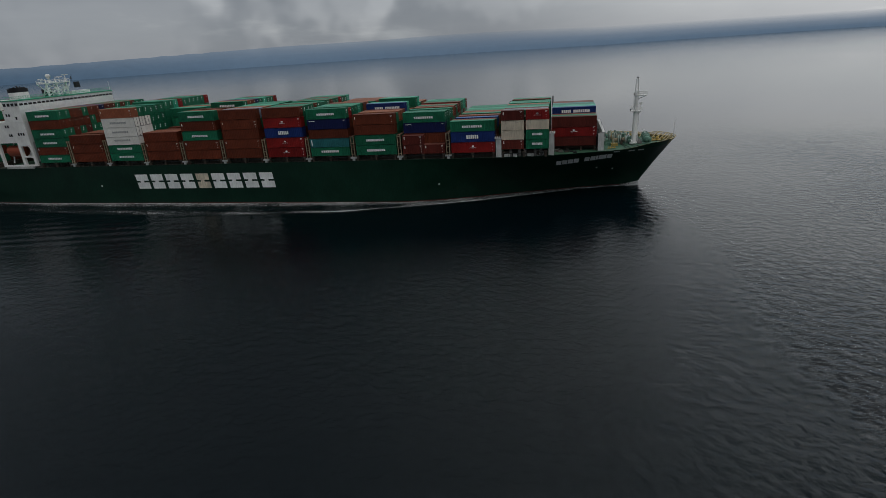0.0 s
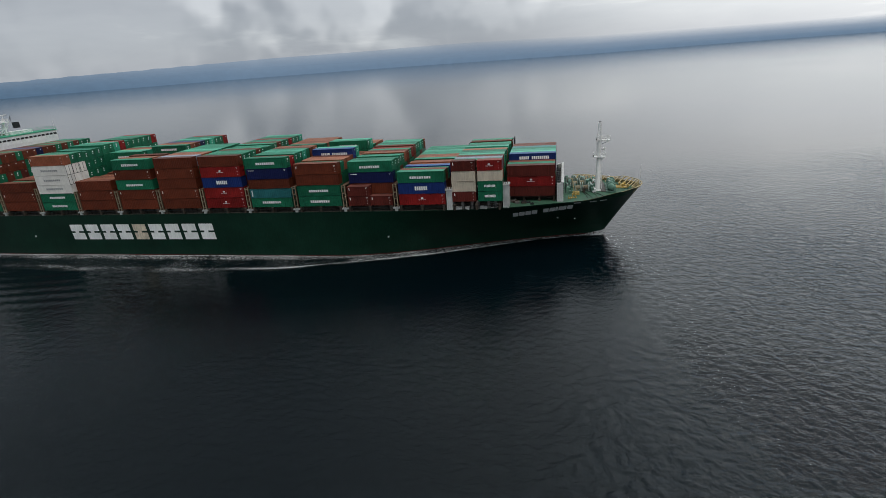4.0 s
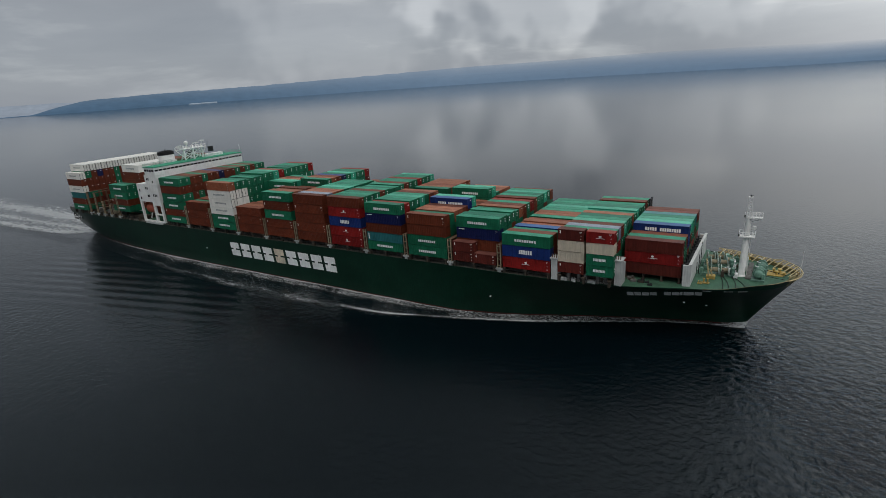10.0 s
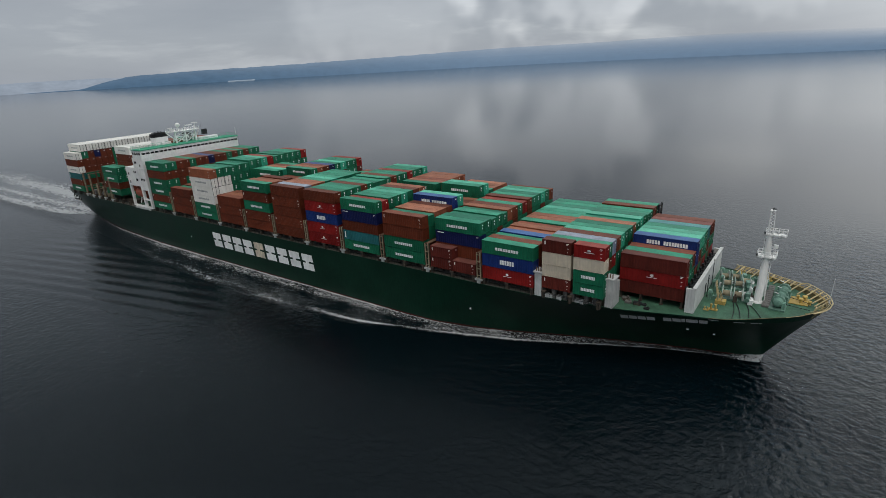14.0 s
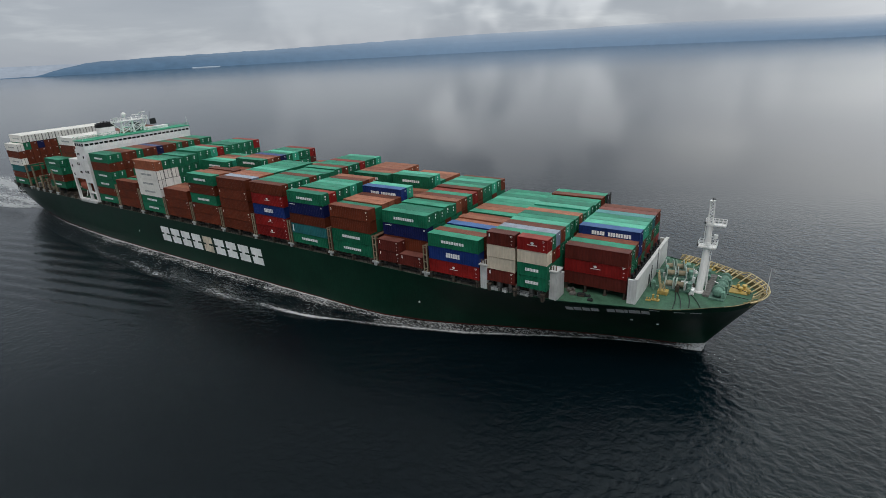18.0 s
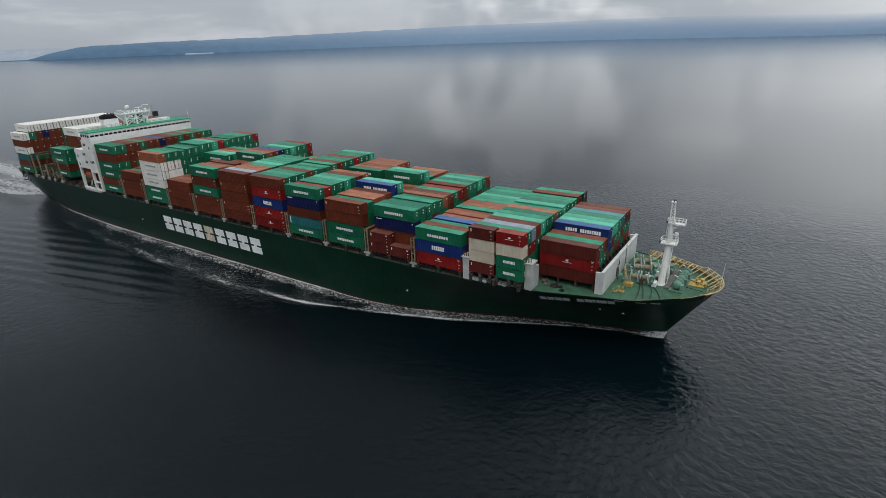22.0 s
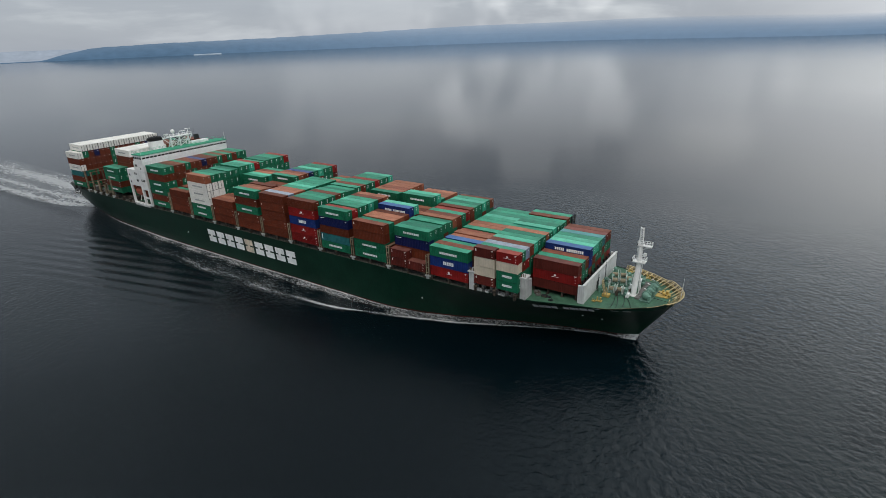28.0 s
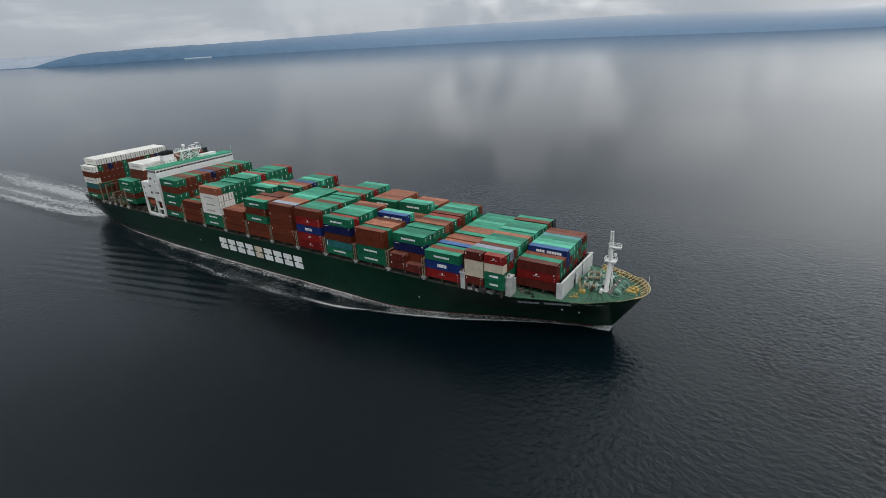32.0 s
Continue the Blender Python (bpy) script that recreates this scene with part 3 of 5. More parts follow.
def bulwark():
    """A low lip round the foredeck that rises to plating at the stem, with an open leaning rail on stays to port and a raised one at the nose."""
    sel = [i for i in range(len(DKS)) if DKS[i].x >= 44.0]

    def rail(p):
        """The rail's height: level to port, then a step up to the nose."""
        return 1.05 + 0.55 * ease(p.x, 57.2, 58.6)

    def solid(p, side):
        return 0.18 + (1.15 if side < 0 else 0.45) * ease(p.x, 47.0, 57.0) + 0.2 * ease(p.x, 57, 62)

    def edge(p, side, h, out=0.55):
        n = (1.0, 0.0) if p.y < 0.01 else (0.35 + 0.6 * ease(p.x, 52, 62), 0.9 - 0.5 * ease(p.x, 52, 62))
        return (p.x + n[0] * out * h, side * (p.y + n[1] * out * h), DECK_Z + h)

    for side in (-1, 1):
        b, trim = Build(), Build()
        bars = [Build() for _ in range(4)]
        last = None
        for i in sel:
            p = DKS[i]
            hs = solid(p, side)
            o, u = (p.x, side * p.y, DECK_Z), edge(p, side, hs)
            inn, inu = (p.x - 0.12, side * max(0, p.y - 0.16), DECK_Z), (u[0] - 0.12, side * max(0, abs(u[1]) - 0.16), u[2])
            tops = [edge(p, side, max(hs, rail(p) * f), 0.75) for f in (0.35, 0.58, 0.8, 1.0)]
            if last:
                b.quad(last[0], o, u, last[1]), b.quad(inn, last[2], last[3], inu, slot=1), b.quad(last[1], u, inu, last[3], slot=1)
                if p.x > 57.5 or side > 0:
                    trim.bar(last[1], u, 0.045, 6)
                if side > 0 or p.x > 60.3:
                    for k in range(4):
                        bars[k].bar(last[4][k], tops[k], 0.11 if k == 3 else 0.06, 6)
            last = (o, u, inn, inu, tops)
        part("bulwark", b.mesh("bulwark", HULL, OLIVE), SHIP, "low bow plating, olive on the inside")
        part("bulwark_cap", trim.mesh("bulwark_cap", CREAM), SHIP, "thin cream cap of the bow plating")
        for k in range(4):
            part("bow_rail", bars[k].mesh("bow_rail", CREAM if k == 3 else YELLOW), SHIP, "worn yellow rail round the bow")
        for n, i in enumerate(sel[1:-1]):
            p = DKS[i]
            if p.y < 0.6 or (side < 0 and p.x < 60.3) or (n % 2 and p.x > 57):
                continue
            u = edge(p, side, rail(p), 0.75)
            rb = Build()
            rb.beam((p.x - 1.0, side * max(0.1, p.y - 1.3), DECK_Z + 0.05), u, 0.24, 0.14)
            rb.beam((p.x - 0.1, side * max(0.1, p.y - 0.12), DECK_Z), u, 0.14, 0.1)
            part("rail_stay", rb.mesh("rail_stay", CREAM), SHIP, "cream leaning rail stay")
    # mooring chocks set in the nose rail
    for x, y in ((60.9, -4.2), (61.9, -2.2)):
        c = Build()
        for dy in (-0.35, 0.35):
            c.bar((x, y + dy, DECK_Z), (x + 0.35, y + dy - 0.2, DECK_Z + 2.1), 0.1, 8)
        c.bar((x + 0.35, y - 0.55, DECK_Z + 2.1), (x + 0.35, y + 0.15, DECK_Z + 2.1), 0.08, 6)
        part("bow_chock", c.mesh("bow_chock", CREAM), SHIP, "cream hoop frame in the nose rail")


def letter_block(x, z, w, h, slant, mat, label="", two=True, name="lettering_block"):
    """One plain block on the ship's side, in two bands, standing for a letter."""
    b = Build()
    bands = ((0, 0.44), (0.56, 1)) if two else ((0, 1),)
    for lo, hi in bands:
        p = []
        for s, t in ((0, lo), (1, lo), (1, hi), (0, hi)):
            px, pz = x + s * w + slant * (t - 0.5) * h, z + t * h
            p.append((px, -hull_half(px, pz) - 0.035, pz))
        b.quad(*p)
        q = [(a, c + 0.05, d) for a, c, d in p]
        for k in range(4):
            b.quad(p[(k + 1) % 4], p[k], q[k], q[(k + 1) % 4])
    if two:
        px0 = x + (0.28) * w
        p = [(px0, -hull_half(px0, z) - 0.035, z + 0.44 * h), (px0 + 0.3 * w, -hull_half(px0, z) - 0.035, z + 0.44 * h), (px0 + 0.3 * w, -hull_half(px0, z) - 0.035, z + 0.56 * h), (px0, -hull_half(px0, z) - 0.035, z + 0.56 * h)]
        b.quad(*p)
    part(name, b.mesh(name, mat), SHIP, label)


NAME_X, NAME_Z = 30.2, 8.3


def hull_marks():
    pitch = 50.4 / 9
    for k in range(9):
        letter_block(-103.8 + k * pitch, 4.45, pitch * 0.8, 4.7, -0.12, STAINED if k == 4 else SIGN, "rust-stained white lettering block" if k == 4 else "white lettering block")
    xs = [NAME_X + d for d in (0.0, 1.6, 3.2, 4.8, 7.7, 9.3, 10.8, 11.6, 13.0, 13.8)]
    for x in xs:
        letter_block(x, NAME_Z + (x - NAME_X) * 0.085, 0.6 if round(x - NAME_X, 1) in (10.8, 13.0) else 1.38, 1.45, 0.15, SIGN, "grey lettering block", two=False)
    # fairleads and small marks on the plating
    for x in (45.6, 49.6, 52.2):
        letter_block(x, 11.4, 1.7, 0.34, 0.0, SIGN, "pale fairlead opening at the deck edge", False, "fairlead")
    for x, z in ((-3.0, 4.5), (41.5, 6.4), (46.0, 5.6), (-118.0, 5.5)):
        b = Build()
        y = -hull_half(x, z)
        b.box(x - 0.22, x + 0.22, y - 0.05, y + 0.1, z - 0.25, z + 0.25)
        part("draft_mark", b.mesh("draft_mark", SIGN), SHIP)


def bay_x(n):
    return -14.15 * (n - 3) + 1.6


def deck_fittings():
    """Hatch coamings, side pedestals and the lashing bridges between the bays."""
    starts = [bay_x(n) for n in range(13, 2, -1)] + [15.75, -172.0, -190.0, -211.9]
    for x in starts:
        c = Build()
        c.box(x + 0.2, x + 12.0, -17.6, 17.6, DECK_Z, 13.45)
        for y in (-17.66, 17.66):
            for k in range(9):
                c.box(x + 0.5 + k * 1.35, x + 0.62 + k * 1.35, y - 0.14, y + 0.14, DECK_Z, 13.35)
        part("hatch_coaming", c.mesh("hatch_coaming", FOOT), SHIP)
        for side in (-1, 1):
            for dx in (0.25, 5.9, 11.7):
                p = Build()
                p.box(x + dx - 0.25, x + dx + 0.25, side * 19.35 - 0.45, side * 19.35 + 0.45, DECK_Z, 13.5).box(x + dx - 0.4, x + dx + 0.4, side * 19.3 - 0.55, side * 19.3 + 0.55, 13.3, 13.55)
                part("pedestal", p.mesh("pedestal", FOOT), SHIP)
            r = Build()
            r.beam((x + 0.2, side * 19.2, 13.05), (x + 12, side * 19.2, 13.05), 0.08)
            for k in range(10):
                r.bar((x + 0.4 + k * 1.27, side * 19.85, DECK_Z), (x + 0.4 + k * 1.27, side * 19.85, 13.1), 0.035, 5)
            r.beam((x + 0.2, side * 19.85, 13.1), (x + 12, side * 19.85, 13.1), 0.06)
            part("side_rail", r.mesh("side_rail", DARK), SHIP)
    for n in range(13, 3, -1):
        x = bay_x(n) + 12.19 + 0.98
        lashing_bridge(x, 19.2 if n < 12 else 20.5)
    for x, top in ((-174.0, 22.0), (-180.4, 17.6), (-186.0, 18.6), (-191.5, 22.0), (-197.5, 22.0)):
        lashing_bridge(x, top)
    under_bay_one()


def under_bay_one():
    """The low hatch and stands under the foremost stacks."""
    c = Build().box(29.2, 40.6, -8.6, 8.6, DECK_Z, 12.72)
    part("hatch_coaming", c.mesh("hatch_coaming", FOOT), SHIP)
    for x in (29.1, 33.0, 36.9, 40.6):
        for y in (-11.4, -9.2, 9.2, 11.4):
            p = Build().box(x - 0.2, x + 0.2, y - 0.25, y + 0.25, DECK_Z, 13.3 if y < 0 else 12.75).box(x - 0.35, x + 0.35, y - 0.4, y + 0.4, DECK_Z, 12.2)
            part("pedestal", p.mesh("pedestal", FOOT), SHIP)
    rr = random.Random(11)
    for k in range(7):
        x, y, s = rr.uniform(30.2, 36.5), rr.uniform(-15.2, -12.4), rr.uniform(0.25, 0.5)
        g = Build().box(x - s * 1.5, x + s * 1.5, y - s, y + s, DECK_Z, DECK_Z + s).bar((x, y, DECK_Z + s), (x + s, y, DECK_Z + s * 1.8), s * 0.3, 6)
        part("lashing_gear", g.mesh("lashing_gear", (DARK, FOOT, GREY)[k % 3]), SHIP)


def lashing_bridge(x, top):
    f = Build()
    for y in [-19.5 + 4.875 * k for k in range(9)]:
        f.beam((x - 0.45, y, DECK_Z), (x - 0.45, y, top), 0.24), f.beam((x + 0.45, y, DECK_Z), (x + 0.45, y, top), 0.24)
        for z in (15.2, 17.2):
            f.beam((x - 0.45, y, z), (x + 0.45, y, z), 0.14)
    for z in (15.9, top - 0.2):
        f.box(x - 0.5, x + 0.5, -19.6, 19.6, z, z + 0.12)
    fr = part("lashing_bridge", f.mesh("lashing_bridge", STEEL), SHIP, "rusty brown lashing bridge")
    w = Build()
    for dx in (-0.42, 0.42):
        w.beam((x + dx, -19.78, 13.2), (x + dx, -19.78, top), 0.17)
    for k in range(int((top - 14) / 1.6) + 1):
        w.beam((x - 0.42, -19.78, 13.9 + 1.6 * k), (x + 0.42, -19.78, 13.9 + 1.6 * k), 0.12)
    part("ladder", w.mesh("ladder", ROPE), fr, "pale worn ladder frame")
    g = Build()
    g.box(x - 0.95, x + 0.95, -20.05, -19.0, 12.75, 13.15).box(x - 0.4, x + 0.4, -20.05, -19.2, DECK_Z, 12.75)
    part("bracket", g.mesh("bracket", SIGNG), fr, "pale grey bracket")


def forward_pillars():
    """White pillars that carry the outer stacks forward."""
    for x, y, z in ((14.75, -18.4, 17.2), (28.9, -16.9, 17.9), (14.75, 18.4, 17.2), (28.9, 16.9, 17.9)):
        b = Build()
        s = 1 if y > 0 else -1
        b.box(x - 0.75, x + 0.75, y - 1.2, y + 1.2, DECK_Z, z)
        b.box(x - 0.75, x + 0.75, y - s * 3.6 - 0.9, y - s * 1.2, DECK_Z, z - 1.2)
        b.box(x - 1.0, x + 1.0, y - 1.4, y + 1.4, z, z + 0.25)
        col = part("pillar", b.mesh("pillar", PALE), SHIP, "pale grey stack pillar")
        for k in range(3):
            c = Build()
            c.box(x - 0.6 + k * 0.5, x - 0.45 + k * 0.5, y - 0.9, y - 0.7, z + 0.25, z + 1.1)
            part("twist_lock_post", c.mesh("twist_lock_post", STEEL), col)
    for x, y in ((20.4, -18.5), (21.9, -18.5), (24.6, -18.0), (26.2, -17.6), (18.0, -18.7)):
        b = Build()
        b.box(x - 0.35, x + 0.35, y - 0.5, y + 0.5, DECK_Z, 14.1)
        part("pedestal", b.mesh("pedestal", GREY), SHIP)


def corner_frames():
    """Dark cell guides that stand past the tops at the outer fore corners of two bays."""
    for x, y, top in ((28.5, 17.2, 24.6), (14.6, 19.0, 23.2)):
        f = Build()
        for dy in (-2.4, 0.0):
            f.beam((x, y + dy, DECK_Z), (x, y + dy, top), 0.34)
        for k in range(5):
            z = top - 0.3 - 2.6 * k
            f.beam((x, y - 2.4, z), (x, y, z), 0.26)
        f.beam((x, y - 2.4, top - 3.0), (x, y, top - 0.4), 0.16).beam((x, y, top - 3.0), (x, y - 2.4, top - 0.4), 0.16)
        fr = part("cell_guide", f.mesh("cell_guide", DARK), SHIP, "dark steel guide frame at the corner of a bay")
        part("guide_plate", Build().box(x - 0.12, x + 0.12, y - 0.35, y + 0.35, top - 2.2, top - 0.6).mesh("guide_plate", GREY), fr)


def edge_gear():
    """Pale lockers and a coiled hose along the deck edge under the short stacks."""
    for x, y, w in ((17.0, -19.0, 0.8), (23.3, -18.5, 0.9), (19.2, -18.9, 0.5)):
        lk = part("deck_locker", Build().box(x - w, x + w, y - 0.4, y + 0.4, DECK_Z, DECK_Z + 0.75).mesh("deck_locker", PALE), SHIP, "pale locker at the deck edge")
        part("locker_lid", Build().box(x - w - 0.05, x + w + 0.05, y - 0.45, y + 0.45, DECK_Z + 0.75, DECK_Z + 0.83).mesh("locker_lid", PALE), lk)
    for cx, r in ((25.4, 0.75), (26.3, 0.6)):
        c = Build()
        for turn in range(3):
            for k in range(14):
                a0, a1 = 2 * math.pi * k / 14, 2 * math.pi * (k + 1) / 14
                y = -17.9 + turn * 0.16
                c.bar((cx + r * math.cos(a0), y, DECK_Z + r + 0.05 + r * math.sin(a0)), (cx + r * math.cos(a1), y, DECK_Z + r + 0.05 + r * math.sin(a1)), 0.07, 5)
        part("hose_coil", c.mesh("hose_coil", SIGNG), SHIP, "pale coiled hose hung at the deck edge")


def breakwater():
    b = Build()
    # a leaning wall across the foredeck, with a deep end box and ribs behind
    for s in (-1, 1):
        b.box(41.40, 42.80, s * 12.6 - (0.05 if s > 0 else -0.0) - 0.25, s * 12.6 + 0.25, DECK_Z, 16.8)
    b.box(42.65, 43.00, -12.8, 12.8, DECK_Z, 16.9)
    b.box(42.50, 43.15, -12.9, 12.9, 16.9, 17.08)
    bw = part("breakwater", b.mesh("breakwater", PALE), SHIP, "tall pale grey breakwater wall")
    for k in range(17):
        y = -12.0 + 1.5 * k
        c = Build()
        c.quad((42.60, y - 0.06, DECK_Z), (41.50, y - 0.06, DECK_Z), (42.40, y - 0.06, 16.9), (42.60, y - 0.06, 16.9))
        c.quad((42.60, y + 0.06, 16.9), (42.40, y + 0.06, 16.9), (41.50, y + 0.06, DECK_Z), (42.60, y + 0.06, DECK_Z))
        c.quad((41.50, y - 0.06, DECK_Z), (41.50, y + 0.06, DECK_Z), (42.40, y + 0.06, 16.9), (42.40, y - 0.06, 16.9))
        part("stiffener", c.mesh("stiffener", PALE), bw)
    for k in range(11):
        y = -11.6 + 2.32 * k
        c = Build().beam((41.25, y, DECK_Z), (41.25, y, 16.2), 0.26).beam((41.25, y, 15.9), (42.6, y, 15.9), 0.16).box(41.05, 41.45, y - 0.35, y + 0.35, 16.2, 16.6)
        part("lashing_post", c.mesh("lashing_post", DARK), bw, "dark lashing post behind the wall")
    c = Build().box(41.1, 42.6, -12.0, 12.0, 15.4, 15.5)
    part("lashing_walkway", c.mesh("lashing_walkway", DARK), bw)
    d = Build()
    d.box(43.00, 43.06, -3.4, -2.4, 12.2, 14.4)
    part("door", d.mesh("door", DARK), bw)
    lad = Build()
    for y in (3.0, 3.5):
        lad.bar((43.12, y, 12), (43.12, y, 17.6), 0.04, 6)
    for k in range(16):
        lad.bar((43.12, 3.0, 12.3 + 0.33 * k), (43.12, 3.5, 12.3 + 0.33 * k), 0.025, 5)
    part("ladder", lad.mesh("ladder", DARK), bw)


def foremast():
    x, y = 52.3, -0.2
    b = Build()
    b.bar((x - 0.3, y - 1.5, DECK_Z - 0.05), (x, y - 0.1, 20.2), 0.72, 14, 0.62).bar((x, y, 20.0), (x, y, 25.2), 0.62, 14, 0.5)
    b.bar((x + 0.3, y + 2.2, DECK_Z - 0.05), (x + 0.25, y + 0.3, 19.4), 0.34, 10, 0.3)
    b.beam((x - 0.1, y - 0.9, 15.4), (x + 0.3, y + 1.4, 15.4), 0.25)
    b.bar((x - 0.3, y - 1.5, DECK_Z), (x - 0.3, y - 1.5, DECK_Z + 0.3), 1.0, 14, 0.85)
    m = part("foremast", b.mesh("foremast", WHITE), SHIP, "white tapered foremast")
    t = Build()
    for dx, dy in ((-0.42, -0.42), (0.42, -0.42), (0.42, 0.42), (-0.42, 0.42)):
        t.bar((x + dx, y + dy, 25.0), (x + dx * 0.75, y + dy * 0.75, 29.7), 0.085, 6)
    for k in range(8):
        z = 25.1 + k * 0.57
        e = 0.41 - k * 0.012
        t.bar((x - e, y - e, z), (x + e, y - e, z + 0.5), 0.05, 5).bar((x + e, y - e, z), (x + e, y + e, z + 0.5), 0.05, 5)
        t.bar((x - e, y + e, z), (x - e, y - e, z + 0.5), 0.05, 5).bar((x + e, y + e, z), (x - e, y + e, z + 0.5), 0.05, 5)
    t.box(x - 0.45, x + 0.45, y - 0.45, y + 0.45, 29.7, 29.8)
    part("lattice_top", t.mesh("lattice_top", WHITE), m)
    la = Build()
    la.bar((x, y, 29.8), (x, y, 30.25), 0.13, 8).bar((x + 0.3, y + 0.3, 29.8), (x + 0.3, y + 0.3, 30.1), 0.1, 8)
    part("mast_light", la.mesh("mast_light", DARK), m)
    for z, x0, x1, hw in ((25.2, -0.7, 2.7, 0.6), (20.9, -1.5, 1.6, 1.0)):
        p = Build()
        p.box(x + x0, x + x1, y - hw, y + hw, z - 0.14, z + 0.1)
        rail = Build()
        for k in range(6):
            xx = x + x0 + (x1 - x0) * k / 5
            for yy in (y - hw, y + hw):
                rail.bar((xx, yy, z), (xx, yy, z + 1.05), 0.05, 5)
        for zz in (0.55, 1.05):
            for yy in (y - hw, y + hw):
                rail.bar((x + x0, yy, z + zz), (x + x1, yy, z + zz), 0.05, 5)
            for xx in (x + x0, x + x1):
                rail.bar((xx, y - hw, z + zz), (xx, y + hw, z + zz), 0.05, 5)
        p.beam((x, y, z - 1.2), (x + x1 - 0.2, y, z - 0.2), 0.18)
        pl = part("platform", p.mesh("platform", WHITE), m, "white mast platform")
        part("platform_rail", rail.mesh("platform_rail", WHITE), pl)
        lamp = Build().box(x + x0 - 0.2, x + x0 + 0.1, y - hw - 0.2, y - hw + 0.1, z + 0.2, z + 0.6)
        part("navigation_light", lamp.mesh("navigation_light", DARK), pl, "black navigation light")
    s = Build()
    s.box(x + 0.9, x + 1.6, y - 0.3, y + 0.3, 22.6, 23.3).bar((x + 0.3, y, 22.8), (x + 1.2, y, 22.8), 0.1, 6).bar((x + 1.25, y, 20.7), (x + 1.25, y, 22.6), 0.07, 6)
    part("floodlight_rack", s.mesh("floodlight_rack", WHITE), m)
    l = Build()
    for dy in (-0.22, 0.22):
        l.bar((x - 0.72, y + dy, 20.7), (x - 0.68, y + dy, 24.8), 0.035, 5)
    for k in range(12):
        l.bar((x - 0.7, y - 0.22, 20.9 + k * 0.33), (x - 0.7, y + 0.22, 20.9 + k * 0.33), 0.025, 5)
    part("mast_ladder", l.mesh("mast_ladder", WHITE), m)
    l = Build()
    for dy in (-0.25, 0.25):
        l.bar((x + 0.75, y - 1.0 + dy, DECK_Z), (x + 0.85, y + dy, 20.4), 0.05, 5)
    for k in range(20):
        f = k / 20
        l.bar((x + 0.75 + 0.1 * f, y - 1.25 + f, DECK_Z + 0.3 + 8.0 * f), (x + 0.75 + 0.1 * f, y - 0.75 + f, DECK_Z + 0.3 + 8.0 * f), 0.035, 5)
    part("mast_ladder", l.mesh("mast_ladder", WHITE), m)


def winch(x, y, rz, drums=2, mat=None):
    """A mooring winch: bed, drums with flanges and rope, gearbox and motor."""
    root = new("mooring_winch", Build().box(-0.9, 0.9, -2.6, 2.6, 0, 0.28).mesh("winch_bed", WINCH))
    root.parent, root.matrix_basis = SHIP, pose(x, y, DECK_Z, 0, 0, rz)
    tagged(root, "green mooring winch on the foredeck")
    for k in range(drums):
        y0 = -2.2 + k * 2.0
        d = Build()
        d.bar((0, y0, 1.15), (0, y0 + 1.5, 1.15), 0.55, 14)
        part("drum", d.mesh("drum", ROPE), root, "drum wound with pale rope")
        for yy in (y0, y0 + 1.45):
            f = Build()
            f.bar((0, yy, 1.2), (0, yy + 0.12, 1.2), 1.3, 18)
            part("flange", f.mesh("flange", RING), root)
        s = Build()
        s.quad((-0.7, y0 + 1.62, 0.28), (0.7, y0 + 1.62, 0.28), (0.25, y0 + 1.62, 1.5), (-0.25, y0 + 1.62, 1.5)).quad((0.7, y0 + 1.78, 0.28), (-0.7, y0 + 1.78, 0.28), (-0.25, y0 + 1.78, 1.5), (0.25, y0 + 1.78, 1.5))
        s.quad((0.7, y0 + 1.62, 0.28), (0.7, y0 + 1.78, 0.28), (0.25, y0 + 1.78, 1.5), (0.25, y0 + 1.62, 1.5)).quad((-0.25, y0 + 1.62, 1.5), (0.25, y0 + 1.62, 1.5), (0.25, y0 + 1.78, 1.5), (-0.25, y0 + 1.78, 1.5)).quad((-0.7, y0 + 1.78, 0.28), (-0.7, y0 + 1.62, 0.28), (-0.25, y0 + 1.62, 1.5), (-0.25, y0 + 1.78, 1.5))
        part("bearing_stand", s.mesh("bearing_stand", PALE), root)
    g = Build()
    g.box(-0.6, 0.9, 1.9, 2.6, 0.28, 1.9).bar((0.9, 2.25, 1.0), (2.0, 2.25, 1.0), 0.35, 12)
    part("gearbox", g.mesh("gearbox", WINCH), root)


